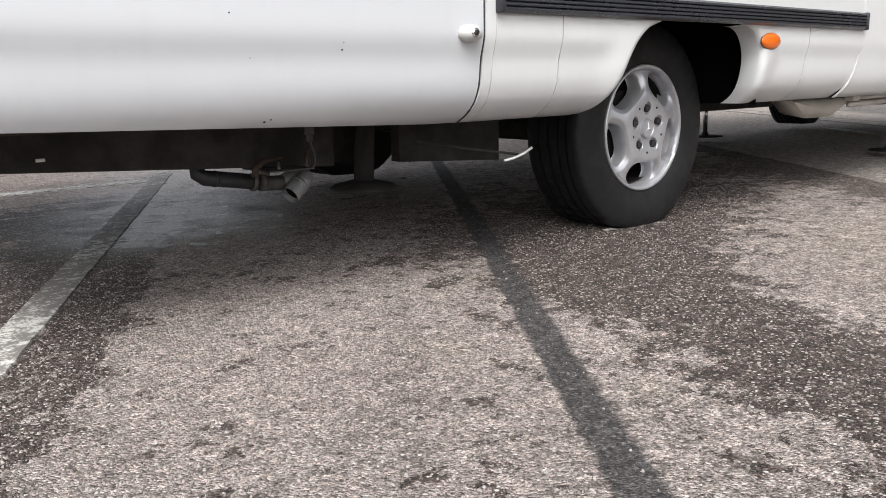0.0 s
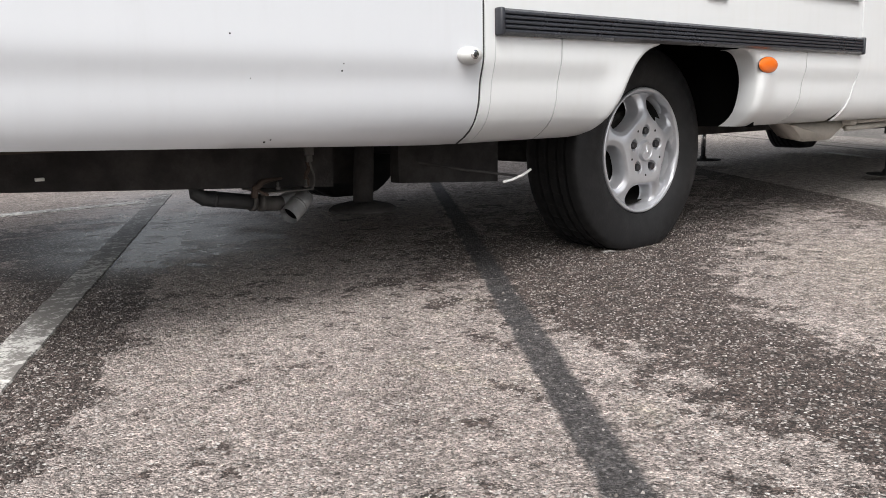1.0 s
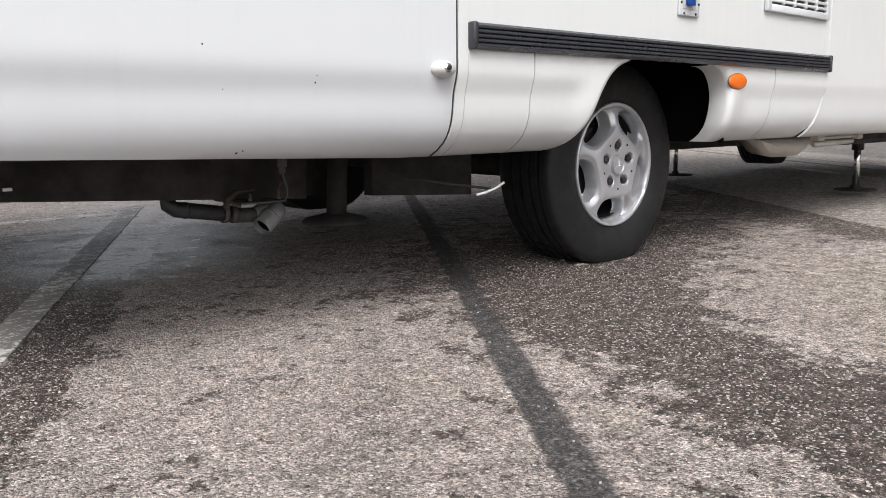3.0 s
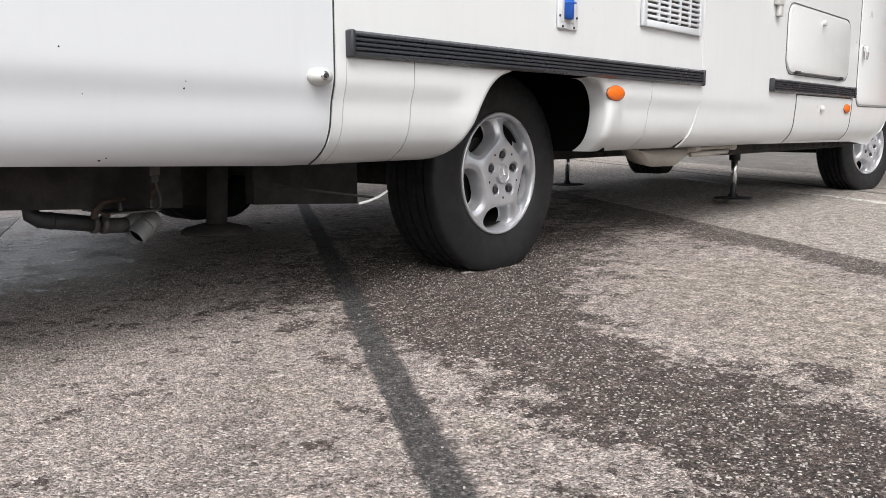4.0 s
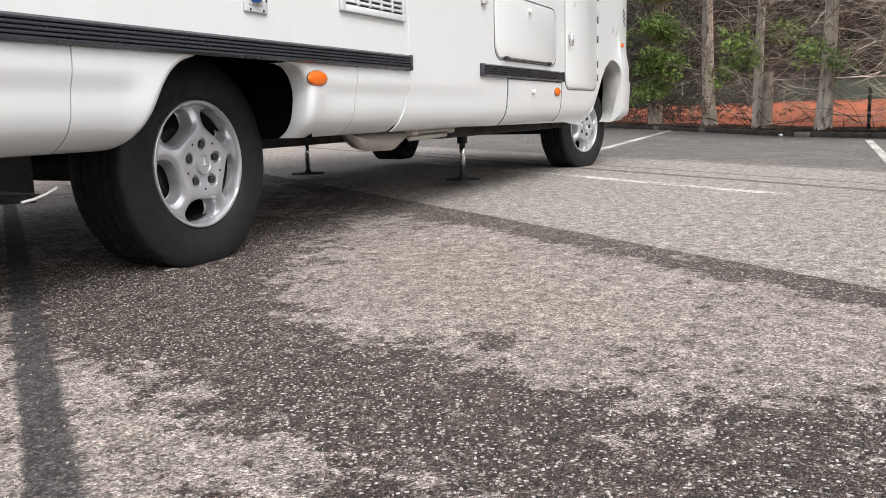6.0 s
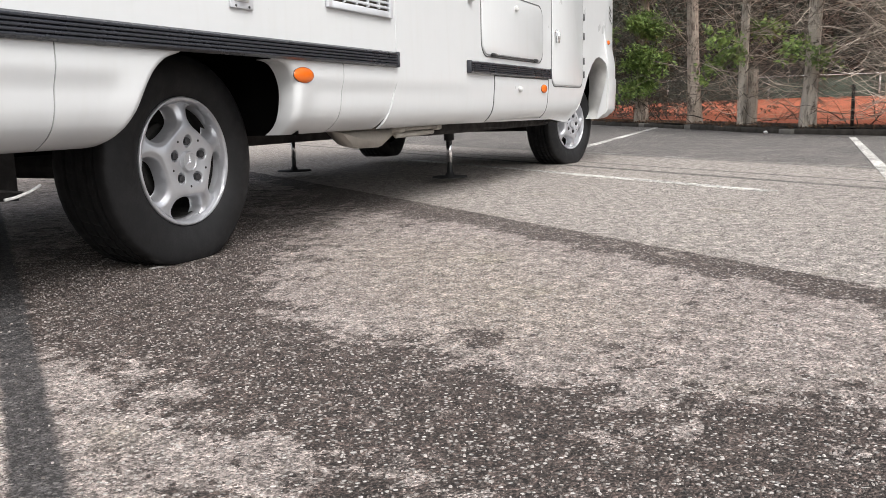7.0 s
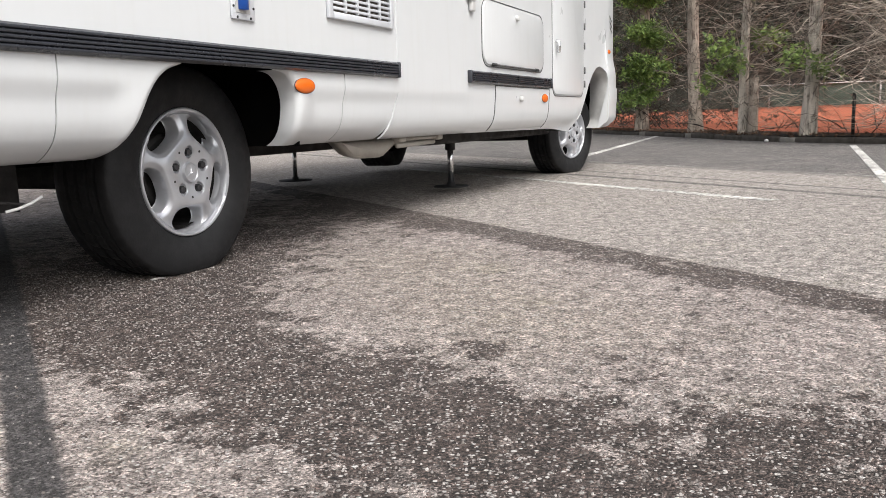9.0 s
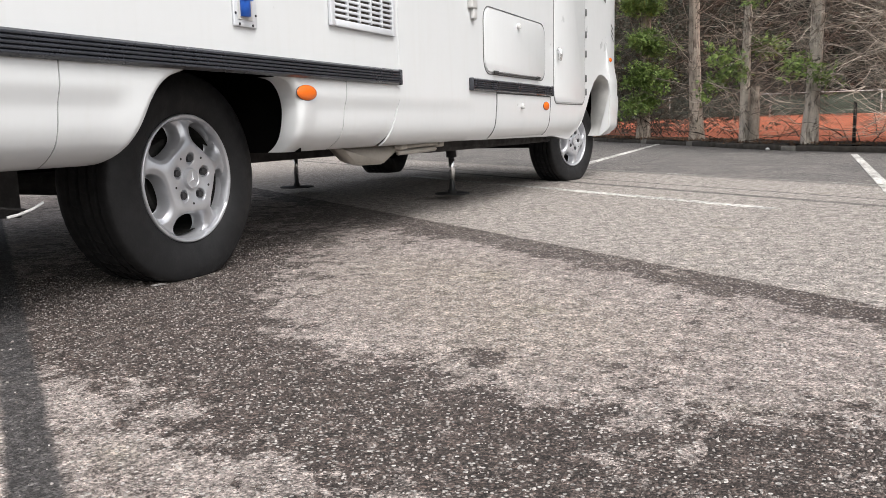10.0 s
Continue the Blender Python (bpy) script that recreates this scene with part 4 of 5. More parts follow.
tube(bm, curved3([(1.172, 2.078, 0.362), (1.176, 2.078, 0.345), (1.183, 2.078, 0.325), (1.182, 2.078, 0.302), (1.173, 2.078, 0.293), (1.149, 2.078, 0.2925)]), 0.0026, 7)
part("strap", bm, FITTING, hanger)
bm = bmesh.new()
tube(bm, curved3([(1.169, 2.086, 0.360), (1.175, 2.088, 0.340), (1.163, 2.088, 0.320), (1.170, 2.086, 0.304), (1.159, 2.086, 0.295)]), 0.0045, 7)
tube(bm, curved3([(1.173, 2.086, 0.345), (1.165, 2.088, 0.328), (1.173, 2.088, 0.312), (1.165, 2.086, 0.298)]), 0.0035, 7)
part("cable_bundle", bm, RUSTY, hanger)
bm = bmesh.new()
box(bm, 0.552, 0.570, 2.132, 2.139, 0.353, 0.360, 0.001)
part("label_tag", bm, CABLE, motorhome, "small white tag")

bm = bmesh.new()
tube(bm, [(1.45, 2.00, 0.345), (1.58, 1.95, 0.318), (1.72, 1.895, 0.296)], 0.004, 6)
stay = part("cable_stay", bm, UNDER, motorhome)
bm = bmesh.new()
tube(bm, [(1.664, 1.893, 0.283), (1.695, 1.890, 0.287), (1.733, 1.888, 0.297), (1.766, 1.887, 0.311)], 0.0038, 8)
part("cable_end", bm, CABLE, motorhome, "white cable end hanging below")


def jack(x, y, zfoot, plate=0.13, col=0.021):
    leg = tagged(new("levelling_jack"), "chromed hydraulic levelling jack with round foot")
    leg.parent = motorhome
    bm = bmesh.new()
    tube(bm, [(x, y, zfoot + 0.02), (x, y, 0.35)], col, 18)
    part("piston", bm, STEEL, leg, "chrome piston")
    bm = bmesh.new()
    tube(bm, [(x, y, 0.272), (x, y, 0.43)], col * 1.75, 18)
    box(bm, x - 0.05, x + 0.05, y - 0.05, y + 0.05, 0.375, 0.43, 0.006)
    part("cylinder", bm, BLACK_PLASTIC, leg)
    bm = bmesh.new()
    tube(bm, [(x, y, zfoot), (x, y, zfoot + 0.006), (x, y, zfoot + 0.008), (x, y, zfoot + 0.010), (x, y, zfoot + 0.03)], [plate, plate, plate * 0.96, col * 1.6, col * 1.4], 32)
    part("foot_plate", bm, BLACK_PLASTIC, leg, "round black foot plate")


jack(5.24, 2.285, 0.033, 0.115, 0.0195)
jack(5.48, 3.66, 0.045, 0.125, 0.016)
bm = bmesh.new()
tube(bm, [(1.485, 2.30, 0.20), (1.50, 2.30, 0.44)], 0.030, 16)
tube(bm, [(1.485, 2.30, 0.188), (1.485, 2.30, 0.194), (1.485, 2.30, 0.202), (1.485, 2.30, 0.215)], [0.100, 0.100, 0.090, 0.04], 36)
part("rear_jack", bm, UNDER, motorhome, "black retracted rear jack with foot plate")

# waste tank end and folded step under the entry door
bm = bmesh.new()
for x0, x1, z0, z1 in ((3.20, 3.72, 0.312, 0.40),):
    low = [(x0 + 0.13, z0 + 0.005), (x1 - 0.14, z0), (x1, z1 - 0.035), (x1, z1), (x0, z1), (x0 + 0.03, z1 - 0.02)]
    a = [bm.verts.new((x, 1.885, z)) for x, z in low]
    b = [bm.verts.new((min(x1, x + 0.30), 2.14, z)) for x, z in low]
    bm.faces.new(a)
    bm.faces.new(b[::-1])
    for k in range(len(low)):
        bm.faces.new((a[k], b[k], b[(k + 1) % len(low)], a[(k + 1) % len(low)]))
    bmesh.ops.recalc_face_normals(bm, faces=bm.faces)
    bmesh.ops.bevel(bm, geom=list(bm.edges), offset=0.012, segments=2, affect="EDGES")
part("waste_tank", bm, BEIGE, motorhome, "dirty beige plastic tank")
step = tagged(new("folding_step"), "beige folded entry step")
step.parent = motorhome
bm = bmesh.new()
tube(bm, [(3.70, 1.865, 0.388), (4.12, 1.865, 0.390)], 0.011, 8)
tube(bm, [(3.70, 1.875, 0.358), (4.10, 1.875, 0.364)], 0.012, 8)
part("rail", bm, BEIGE, step)
bm = bmesh.new()
box(bm, 3.70, 4.10, 1.88, 2.02, 0.36, 0.375, 0.004)
part("tread", bm, BEIGE, step)
for x in (3.685, 4.10):
    bm = bmesh.new()
    box(bm, x, x + 0.06, 1.845, 1.98, 0.372, 0.408, 0.01)
    part("end_bracket", bm, BEIGE, step)

# ---- kerb, fence, court and trees beyond ----
KERB = [(27.0, 9.2), (23.4, 7.0), (19.38, 4.48), (17.4, 3.2), (15.5, 2.02), (14.3, 1.36), (13.35, 0.72), (12.6, -0.05), (12.02, -0.75), (11.4, -1.75), (10.6, -3.4), (9.8, -5.4)]


def along(points, step):
    """Points at an even step along a line."""
    out, rest = [], 0.0
    for (ax, ay), (bx, by) in zip(points, points[1:]):
        length = math.hypot(bx - ax, by - ay)
        d = rest
        while d < length:
            out.append((ax + (bx - ax) * d / length, ay + (by - ay) * d / length))
            d += step
        rest = d - length
    return out


def shifted(points, by):
    """The line moved away from the parking ground."""
    out = []
    for i, p in enumerate(points):
        a, b = points[max(i - 1, 0)], points[min(i + 1, len(points) - 1)]
        d = Vector((b[0] - a[0], b[1] - a[1])).normalized()
        out.append((p[0] - d.y * by, p[1] + d.x * by))
    return out


KERB_STONE = simple("mossy_kerb_concrete", (0.085, 0.074, 0.062), 0.9, vary=0.5, scale=8, bump=0.004, fine=60)
KERB_PALE = simple("worn_kerb_concrete", (0.24, 0.225, 0.20), 0.9, vary=0.4, scale=10, bump=0.004, fine=60)
SOIL = simple("needle_litter", (0.055, 0.04, 0.028), 0.95, vary=0.6, scale=4, bump=0.01, fine=40)
CLAY = simple("red_clay", (0.52, 0.145, 0.07), 0.95, vary=0.12, scale=0.8, bump=0.002)
kerb = tagged(new("kerb"), "low mossy concrete kerb along the parking ground", "kerb", "", "structure")
fine_line = along(KERB, 0.05)
stations, at_step, count = [], 0, 0
while at_step < len(fine_line):
    stations.append(fine_line[at_step])
    at_step += (20, 19, 5, 20, 20, 20, 6)[count % 7]
    count += 1
for i, (a, b) in enumerate(zip(stations, stations[1:])):
    a, b = Vector((*a, 0)), Vector((*b, 0))
    length = (b - a).length
    bm = bmesh.new()
    box(bm, 0.006, length - 0.006, -0.14, 0.0, -0.03, 0.072 + random.uniform(-0.012, 0.010), 0.016)
    ob = part("kerb_stone", bm, KERB_PALE if i % 7 in (2, 6) else KERB_STONE, kerb)
    ob.matrix_basis = Matrix.Translation(a) @ Matrix.Rotation(math.atan2(b.y - a.y, b.x - a.x), 4, "Z") @ Matrix.Translation((0, 0.14, 0))


def ribbon(name, inner, outer, z0, z1, material, label, category):
    bm = bmesh.new()
    rows = [[bm.verts.new((*p, z0)), bm.verts.new((*q, z1))] for p, q in zip(inner, outer)]
    for a, b in zip(rows, rows[1:]):
        bm.faces.new((a[0], b[0], b[1], a[1]))
    bmesh.ops.recalc_face_normals(bm, faces=bm.faces)
    return tagged(part(name, bm, material, smooth=False), label, category, "", "structure")


ribbon("planting_bed", shifted(KERB, 0.12), shifted(KERB, 1.0), 0.09, 0.10, SOIL, "strip of dark soil with needle litter", "ground")
court_near = shifted(KERB, 1.0)
court_far = [(x + 26, y - 6 + (y - 1) * 1.3) for x, y in court_near]
ribbon("clay_court", court_near, court_far, 0.105, 0.62, CLAY, "red clay tennis court behind the fence", "tennis court")

# chain link fence
WIRE = simple("galvanised_wire", (0.20, 0.205, 0.19), 0.5, metal=0.5)
POST = simple("dark_fence_post", (0.028, 0.026, 0.024), 0.6)
fence = tagged(new("chain_link_fence"), "dark chain link fence along the court", "fence")
line = along(shifted(KERB, 0.75), 0.06)
verts, faces = [], []


def wire(p, q, r=0.0021):
    p, q = Vector(p), Vector(q)
    way = (q - p).normalized()
    s1 = way.cross(Vector((0, 0, 1))).normalized() * r
    s2 = way.cross(s1).normalized() * r
    base = len(verts)
    for c in (p, q):
        for v in (s1, s2 * 0.87 - s1 * 0.5, -s2 * 0.87 - s1 * 0.5):
            verts.append(c + v)
    faces.extend([(base, base + 1, base + 4, base + 3), (base + 1, base + 2, base + 5, base + 4), (base + 2, base, base + 3, base + 5)])


rise = 34
for i in range(0, len(line) - rise):
    for hop in range(0, rise, 17):
        z0, z1 = 0.10 + hop * 0.03, 0.10 + (hop + 17) * 0.03
        wire((*line[i + hop], z0), (*line[i + hop + 17], z1))
        wire((*line[i + hop + 17], z0), (*line[i + hop], z1))
me = bpy.data.meshes.new("wire_netting")
me.from_pydata(verts, [], faces)
me.materials.append(WIRE)
wires = new("wire_netting", me)
wires.parent = fence
for p in ((13.02, -0.32), (15.75, 1.275), (17.6, 2.40), (19.6, 3.75), (11.9, -2.2)):
    bm = bmesh.new()
    tube(bm, [(p[0], p[1], 0.05), (p[0] + random.uniform(-0.03, 0.03), p[1], 0.66)], 0.024, 10)
    part("post", bm, POST, fence)

# far side of the court
SCREEN = simple("green_wind_screen", (0.075, 0.11, 0.085), 0.8, vary=0.3, scale=1.5)
screen = tagged(new("court_screen"), "grey green wind screen with pale rail behind the court", "screen")
bm = bmesh.new()
box(bm, 37.0, 37.06, -24, 34, 0.55, 1.40)
part("cloth", bm, SCREEN, screen, smooth=False)
bm = bmesh.new()
box(bm, 36.94, 37.0, -24, 34, 1.40, 1.435, 0.01)
part("rail", bm, CABLE, screen, "white top rail")
for y in range(-22, 34, 4):
    bm = bmesh.new()
    tube(bm, [(36.9, y, 0.5), (36.9, y, 1.42)], 0.03, 8)
    part("post", bm, CABLE, screen, "white post")



def bark(name, dark, pale):
    """Flaking bark with dark fissures and knots."""
    n = Nodes(name)
    long = n.vec("MULTIPLY", n.co, (1, 1, 0.3))
    flake = n.ramp(n.noise(16, 5, 0.7, long), 0.32, 0.54)
    blotch = n.ramp(n.noise(3.0, 4, 0.6), 0.35, 0.65)
    knot = n.ramp(n.noise(9.0, 3, 0.6, n.vec("MULTIPLY", n.co, (1, 1, 1.5))), 0.64, 0.70)
    col = n.mix(flake, dark, pale)
    col = n.mix(n.math("MULTIPLY", blotch, 0.3), col, tuple(c * 0.55 for c in pale))
    col = n.mix(n.math("MULTIPLY", knot, 0.85), col, (0.06, 0.05, 0.04))
    n.set(Base_Color=col, Roughness=0.95)
    n.bump(flake, 0.9, 0.02)
    return n.mat


def twig_material(name, a, b):
    """Dry twigs, each of its own tone."""
    n = Nodes(name)
    geo = n.tree.nodes.new("ShaderNodeNewGeometry")
    tone = n.math("POWER", geo.outputs["Random Per Island"], 1.6)
    n.set(Base_Color=n.mix(tone, a, b), Roughness=0.9)
    return n.mat


BARK = bark("grey_brown_bark", (0.13, 0.10, 0.08), (0.47, 0.40, 0.33))
PALE_BARK = bark("pale_grey_bark", (0.20, 0.165, 0.13), (0.70, 0.63, 0.54))
TWIG = twig_material("dry_twigs", (0.12, 0.098, 0.08), (0.62, 0.54, 0.45))
BROWN_TWIG = twig_material("brown_twigs", (0.05, 0.04, 0.032), (0.40, 0.335, 0.275))
# twigs darkened in colour for the shade between and behind the trees
SHADED_TWIG = twig_material("shaded_twigs", (0.008, 0.006, 0.005), (0.12, 0.097, 0.08))


def leaf_material(name, a, b):
    n = Nodes(name)
    geo = n.tree.nodes.new("ShaderNodeNewGeometry")
    n.set(Base_Color=n.mix(geo.outputs["Random Per Island"], a, b), Roughness=0.6)
    return n.mat


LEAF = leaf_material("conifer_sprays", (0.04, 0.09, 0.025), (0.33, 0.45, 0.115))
# darker copy of the sprays, with the shade behind the trees in its colour
SHADED_LEAF = leaf_material("shaded_conifer_sprays", (0.012, 0.018, 0.009), (0.035, 0.042, 0.024))


class Mesh:
    """Collects thin tubes and leaf sprays."""

    def __init__(self):
        self.verts, self.faces = [], []

    def limb(self, points, r0, r1, sides=3):
        base, n = len(self.verts), len(points)
        for i, p in enumerate(points):
            way = (points[min(i + 1, n - 1)] - points[max(i - 1, 0)]).normalized()
            s = way.cross(Vector((0.3, 0.2, 1))).normalized()
            t = way.cross(s)
            r = r0 + (r1 - r0) * i / (n - 1)
            for k in range(sides):
                a = 2 * math.pi * k / sides
                self.verts.append(p + s * (r * math.cos(a)) + t * (r * math.sin(a)))
        for i in range(n - 1):
            for k in range(sides):
                a, b = base + i * sides + k, base + i * sides + (k + 1) % sides
                self.faces.append((a, b, b + sides, a + sides))

    def spray(self, rng, p, size, towards=None):
        """A small fan of flat needles."""
        out = Vector((rng.gauss(0, 1), rng.gauss(0, 1), rng.gauss(-0.1, 0.7))).normalized()
        if towards:
            out = (out * 0.55 + towards).normalized()
        side = out.cross(Vector((rng.gauss(0, 1), rng.gauss(0, 1), rng.gauss(0, 1)))).normalized()
        for k in (-2, -1, 0, 1, 2):
            d = (out + side * 0.42 * k).normalized()
            w = side.cross(d).cross(d).normalized() * size * 0.075 if k else side * size * 0.075
            base = len(self.verts)
            ln = size * rng.uniform(0.7, 1.1)
            self.verts += [p, p + d * ln * 0.5 + w, p + d * ln, p + d * ln * 0.5 - w]
            self.faces.append((base, base + 1, base + 2, base + 3))

    def mesh(self, name, material):
        me = bpy.data.meshes.new(name)
        me.from_pydata(self.verts, [], self.faces)
        me.materials.append(material)
        return me


def branch(rng, wood, leaves, start, turn, length, rise, r, leafy, twigs=5, leaf_from=0.5, bend=0.0):
    pts, p = [], Vector(start)
    way = Vector((math.cos(turn), math.sin(turn), rise))
    n = 7
    for i in range(n):
        pts.append(p.copy())
        way += Vector((rng.gauss(0, 0.16), rng.gauss(0, 0.16), rng.gauss(-0.02, 0.14) + bend))
        p = p + way.normalized() * length / (n - 1)
        p.z = max(p.z, 0.12)
    wood.limb(pts, r, r * 0.3)
    for _ in range(twigs):
        k = rng.randint(1, n - 1)
        q, tips = pts[k].copy(), []
        w = Vector((math.cos(turn + rng.uniform(-1.3, 1.3)), math.sin(turn + rng.uniform(-1.3, 1.3)), rng.uniform(-0.6, 0.6)))
        for i in range(4):
            tips.append(q.copy())
            w += Vector((rng.gauss(0, 0.25), rng.gauss(0, 0.25), rng.gauss(0, 0.25)))
            q = q + w.normalized() * length * 0.13
            q.z = max(q.z, 0.12)
        wood.limb(tips, r * 0.45, r * 0.15)
        if leafy and k / n >= leaf_from:
            for _ in range(leafy):
                leaves.spray(rng, tips[rng.randint(1, 3)] + Vector((rng.gauss(0, 0.07), rng.gauss(0, 0.07), rng.gauss(0, 0.06))), rng.uniform(0.05, 0.11), Vector((math.cos(turn), math.sin(turn), rng.uniform(-0.6, 0.3))))


def conifer(seed, height, radius, green_at, bare=110, lean=0.0, skin=None, reach=1.05):
    """A tall conifer: bark trunk, many bare dry branches low down, green sprays where named (height, turn, amount), full crown above."""
    rng = random.Random(seed)
    tree = tagged(new("conifer_tree"), "tall conifer with bare dry lower branches behind the kerb", "tree", "trees along the court")
    trunk, wood, leaves = Mesh(), Mesh(), Mesh()
    pts = []
    for i in range(15):
        z = height * i / 14
        pts.append(Vector((lean * z + 0.05 * math.sin(z * 1.1 + seed), 0.05 * math.sin(z * 0.9 + seed * 2), z)))
    base, n, sides = 0, len(pts), 14
    for i, p in enumerate(pts):
        r = radius * (1 - 0.75 * i / (n - 1)) * (1.25 if i == 0 else 1)
        for k in range(sides):
            a = 2 * math.pi * k / sides
            rr = r * (1 + 0.10 * math.sin(3 * a + i) + rng.uniform(-0.05, 0.05))
            trunk.verts.append(p + Vector((rr * math.cos(a), rr * math.sin(a), 0)))
    for i in range(n - 1):
        for k in range(sides):
            a, b = i * sides + k, i * sides + (k + 1) % sides
            trunk.faces.append((a, b, b + sides, a + sides))

    def at(z):
        f = min(13.999, z / height * 14)
        return pts[int(f)].lerp(pts[int(f) + 1], f - int(f))

    for _ in range(bare):
        z = rng.uniform(0.25, 3.6)
        branch(rng, wood, leaves, at(z), rng.uniform(0, 6.283), rng.uniform(0.3, reach), rng.uniform(-0.9, 0.6), rng.uniform(0.004, 0.008 if bare > 500 else 0.013), 0, 12 if bare > 500 else 9, 0.5, rng.uniform(0.05, 0.32))
    for z, turn, amount in green_at:
        for _ in range(amount):
            branch(rng, wood, leaves, at(z + rng.uniform(-0.12, 0.12)), radians(turn + rng.uniform(-50, 50)), rng.uniform(0.3, 0.62), rng.uniform(0.0, 0.4), 0.009, 18, 12, 0.2, -0.07)
    for _ in range(60):
        z = rng.uniform(3.2, height * 0.97)
        branch(rng, wood, leaves, at(z), rng.uniform(0, 6.283), 1.5 * (1.15 - z / height), rng.uniform(0.0, 0.5), 0.014, 10, 6, 0.2)
    for name, data, material in (("trunk", trunk, skin or BARK), ("deadwood", wood, TWIG if skin is PALE_BARK or bare > 500 else BROWN_TWIG), ("crown", leaves, LEAF)):
        ob = new(name, data.mesh(name, material))
        ob.parent = tree
    return tree


trees = [
    ((18.8, 3.65), 11, 0.13, [(1.35, 200, 16), (2.05, 190, 18), (2.8, 180, 14), (0.75, 190, 8)], 120),
    ((16.6, 2.28), 12, 0.125, [(3.0, 90, 3)], 130),
    ((14.76, 1.20), 13, 0.078, [(1.2, 120, 3), (1.6, 260, 2), (2.5, 250, 3)], 140),
    ((13.26, 0.24), 14, 0.100, [(1.12, 110, 1), (1.15, 240, 1)], 150),
    ((12.25, -1.15), 15, 0.14, [], 1000),
    ((21.2, 5.4), 16, 0.16, [(1.2, 200, 10), (2.2, 200, 14)], 120),
    ((11.3, -2.9), 17, 0.14, [(1.5, 180, 5)], 120),
]
for (x, y), seed, r, green, bare in trees:
    t = conifer(seed, 7.5 + (seed % 3), r, green, bare, 0.0, PALE_BARK if r in (0.078, 0.100) else BARK, 1.35 if bare > 500 else 1.05)
    t.location = (x, y, 0.08)

# old cut stem beside the thin trunk
stem = Mesh()
stem.limb([Vector((14.70, 1.09, 0.06)), Vector((14.70, 1.085, 0.25)), Vector((14.69, 1.08, 0.6)), Vector((14.69, 1.08, 0.98))], 0.085, 0.07, 12)
stem.faces.append(tuple(range(36, 48)))
tagged(new("tree_stump", stem.mesh("tree_stump", BARK)), "old sawn-off grey stem beside a conifer", "stump")

# undergrowth and the dense hedge beyond the first row, shade painted into its colours
rng = random.Random(5)
wood, brown, leaves = Mesh(), Mesh(), Mesh()
hedge = along(shifted(KERB, 1.6), 0.16)
for x, y in hedge:
    for _ in range(9):
        z = rng.uniform(0.95, 4.2) if y < 1.9 else rng.uniform(0.45, 4.2)
        p = Vector((x + rng.gauss(0.6, 0.7), y + rng.gauss(-0.5, 0.6), z))
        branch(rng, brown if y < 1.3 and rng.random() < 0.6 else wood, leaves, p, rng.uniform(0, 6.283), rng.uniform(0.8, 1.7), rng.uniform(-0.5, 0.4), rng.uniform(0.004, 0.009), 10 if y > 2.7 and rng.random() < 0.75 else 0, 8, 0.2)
for x, y in along(shifted(KERB, 0.42), 0.20):
    for _ in range(1):
        p = Vector((x + rng.gauss(0, 0.16), y + rng.gauss(0, 0.16), rng.uniform(0.10, 0.22)))
        branch(rng, wood, leaves, p, rng.uniform(0, 6.283), rng.uniform(0.4, 0.9), rng.uniform(0.3, 1.3), rng.uniform(0.005, 0.011), 0, 4, 0.2, rng.uniform(-0.15, 0.1))
thicket = tagged(new("thicket", wood.mesh("thicket", SHADED_TWIG)), "dense tangle of dry twigs behind the trees, coloured as in shade", "thicket", "", "stuff")
pale_twigs = new("brown_twigs", brown.mesh("brown_twigs", BROWN_TWIG))
pale_twigs.parent = thicket
greens = new("sprays", leaves.mesh("sprays", SHADED_LEAF))
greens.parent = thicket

# far wood, its shade put into the leaf colour
rng = random.Random(9)
leaves = Mesh()
for _ in range(30000):
    y = rng.uniform(-22, 36)
    z = rng.uniform(1.2, 13)
    leaves.spray(rng, Vector((42 + rng.gauss(0, 1.3), y, z)), rng.uniform(0.15, 0.4))
tagged(new("far_wood", leaves.mesh("far_wood", SHADED_LEAF)), "far wood behind the court, coloured as in shade", "woods", "", "stuff")
# added near-black sheet that stands in for the shade deep in the wood
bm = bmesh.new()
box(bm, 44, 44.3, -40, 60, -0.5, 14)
tagged(part("backdrop", bm, simple("deep_wood_shade", (0.012, 0.014, 0.010), 0.95, vary=0.6, scale=0.5), smooth=False), "deep shade of the far wood", "woods", "", "structure")

# pale lime mark beside the rear tyre
bm = bmesh.new()
rng = random.Random(3)
ring = [bm.verts.new((0.035 * math.cos(a) * rng.uniform(0.5, 1.1), 0.022 * math.sin(a) * rng.uniform(0.5, 1.1), 0.004)) for a in (k * math.pi / 9 for k in range(18))]
bm.faces.new(ring)
ob = part("lime_mark", bm, WORN_LINE, smooth=False)
tagged(ob, "small pale lime mark on the asphalt", "stain", "", "structure")
ob.location = (2.244, 1.986, 0)

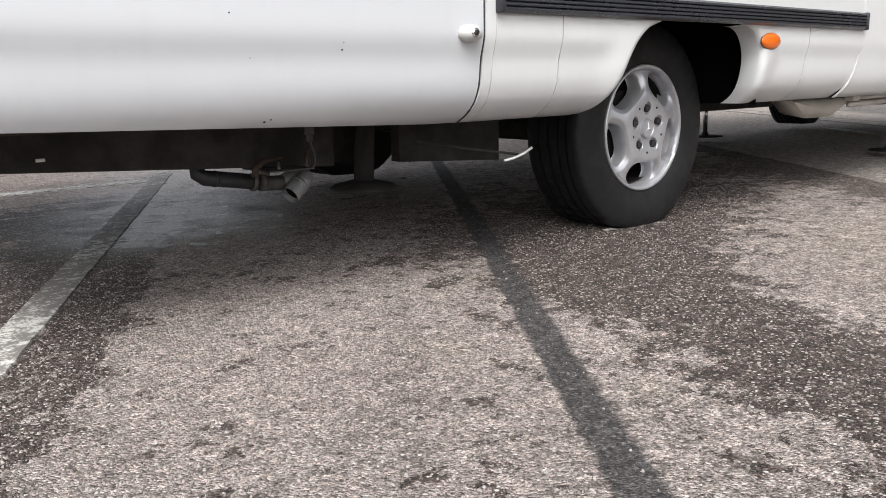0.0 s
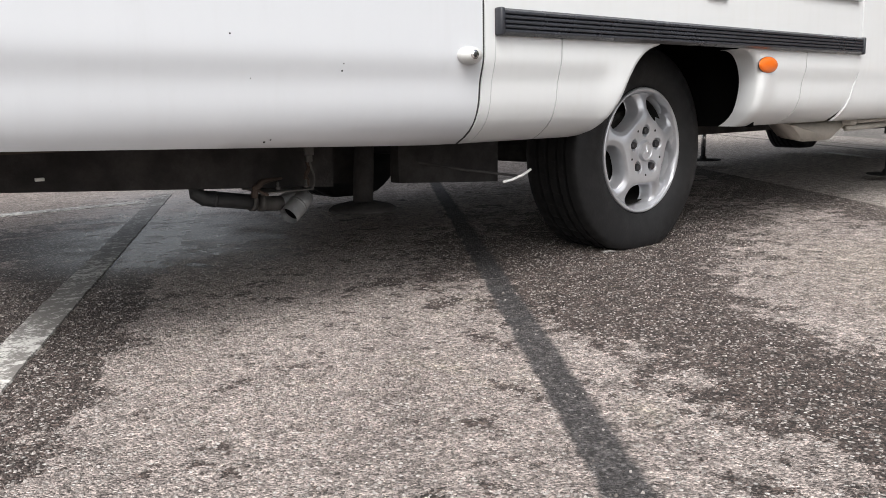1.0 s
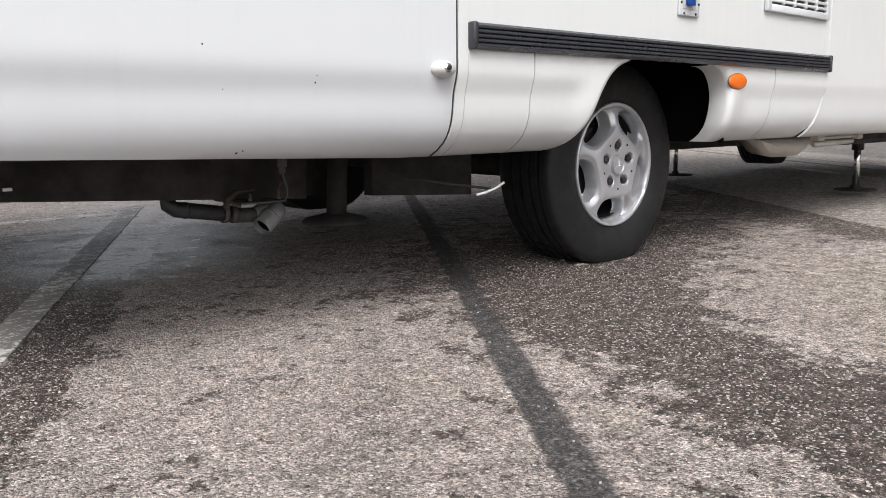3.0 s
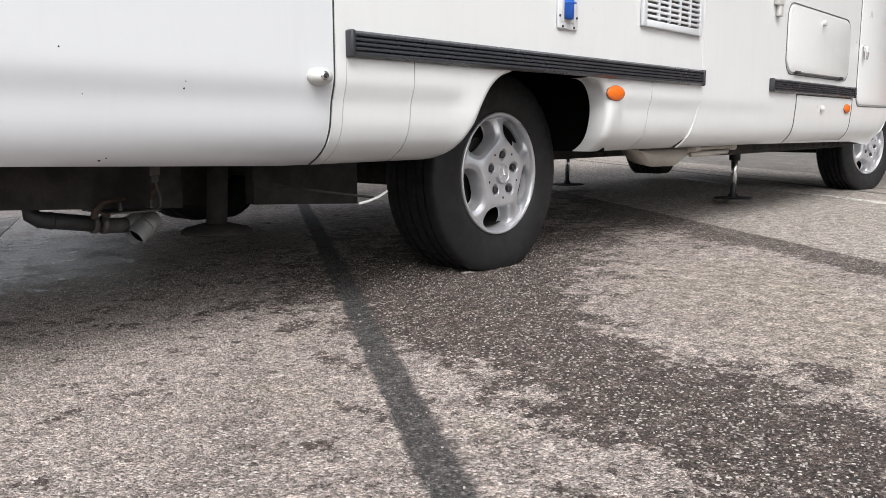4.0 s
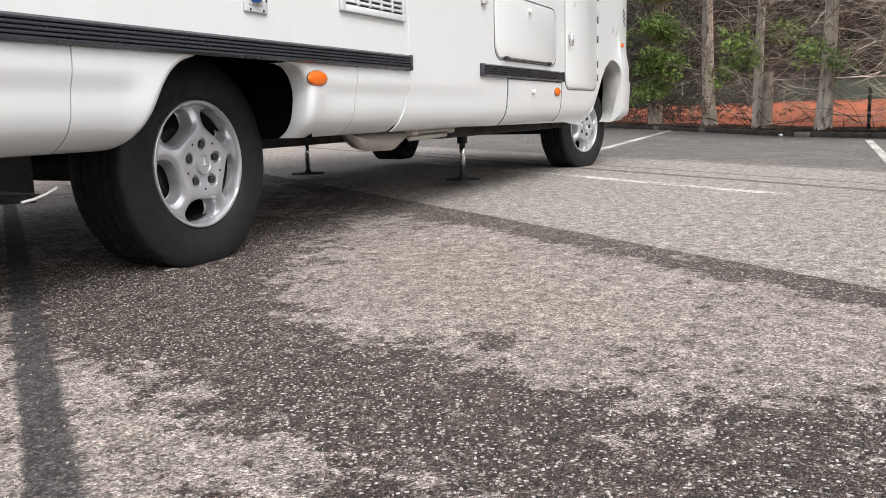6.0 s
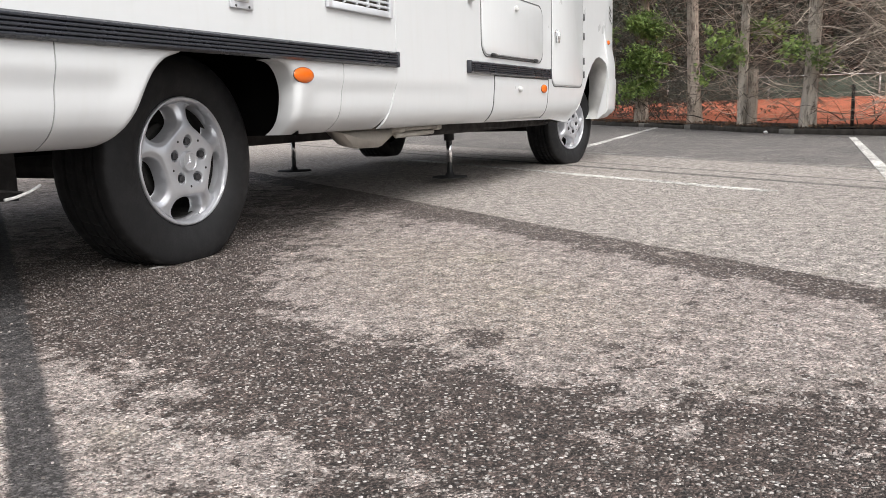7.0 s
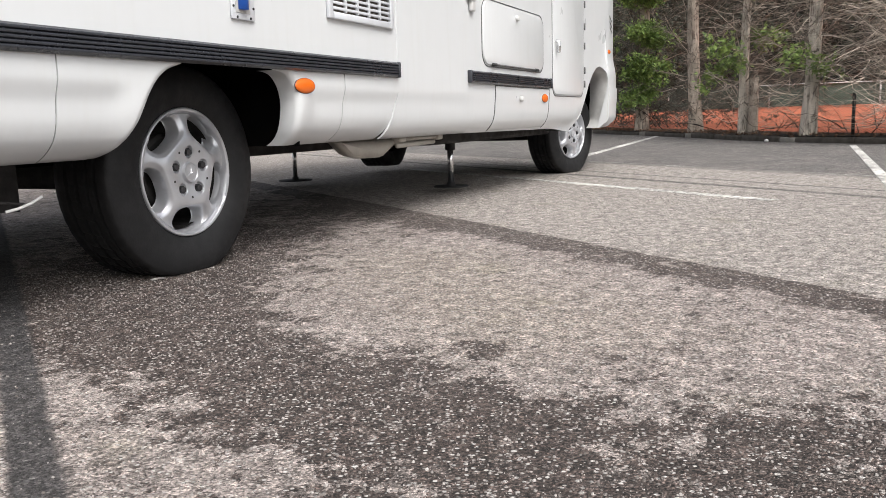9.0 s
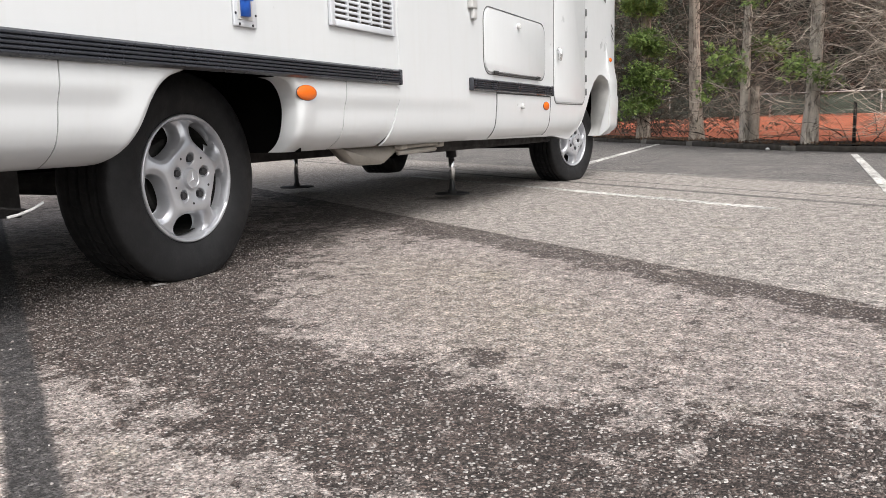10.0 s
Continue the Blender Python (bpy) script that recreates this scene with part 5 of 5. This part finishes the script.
# dry needles and leaf scraps on the kerb and the bed
rng = random.Random(21)
scraps = Mesh()
for x, y in along(shifted(KERB, 0.30), 0.018):
    for _ in range(2):
        scraps.spray(rng, Vector((x + rng.gauss(0, 0.16), y + rng.gauss(0, 0.16), rng.uniform(0.095, 0.115))), rng.uniform(0.02, 0.06))
tagged(new("leaf_litter", scraps.mesh("leaf_litter", twig_material("dead_leaves", (0.05, 0.03, 0.02), (0.30, 0.17, 0.10)))), "brown dead needles scattered along the kerb", "leaf litter", "", "stuff")

# stones of the aggregate that stand proud of the worn asphalt
rng = random.Random(33)
chips = Mesh()
for _ in range(125000):
    x, y = 0.25 + 5.2 * rng.random() ** 1.6, rng.uniform(-1.2, 2.9)
    across = 0.8 * x - 0.6 * y
    if 0.135 < across < 0.24 and rng.random() < 0.85:
        continue
    r = (0.0010 + 0.0022 * rng.random() ** 4) * (1 + 0.08 * max(0.0, x - 2))
    turn, base = rng.uniform(0, 6.28), len(chips.verts)
    for k in range(5):
        a = turn + k * 1.2566
        q = r * rng.uniform(0.75, 1.2)
        chips.verts.append(Vector((x + q * math.cos(a), y + q * math.sin(a), -0.0003)))
    for k in range(5):
        a = turn + k * 1.2566
        q = r * rng.uniform(0.5, 0.75)
        chips.verts.append(Vector((x + q * math.cos(a), y + q * math.sin(a), r * rng.uniform(0.75, 1.0))))
    for k in range(5):
        m = (k + 1) % 5
        chips.faces.append((base + k, base + m, base + 5 + m, base + 5 + k))
    chips.faces.append(tuple(base + 5 + k for k in range(5)))
tagged(new("aggregate_stones", chips.mesh("aggregate_stones", stone_material())), "small pale stones standing proud of worn asphalt", "stones", "", "stuff")

# small litter on the kerb
bm = bmesh.new()
bmesh.ops.create_icosphere(bm, subdivisions=2, radius=0.03)
for v in bm.verts:
    v.co *= 1 + 0.3 * noise.noise(v.co * 40)
    v.co.z *= 0.7
ob = part("litter", bm, CABLE)
tagged(ob, "small crumpled white paper on the asphalt", "litter")
ob.location = (13.05, 0.78, 0.03)
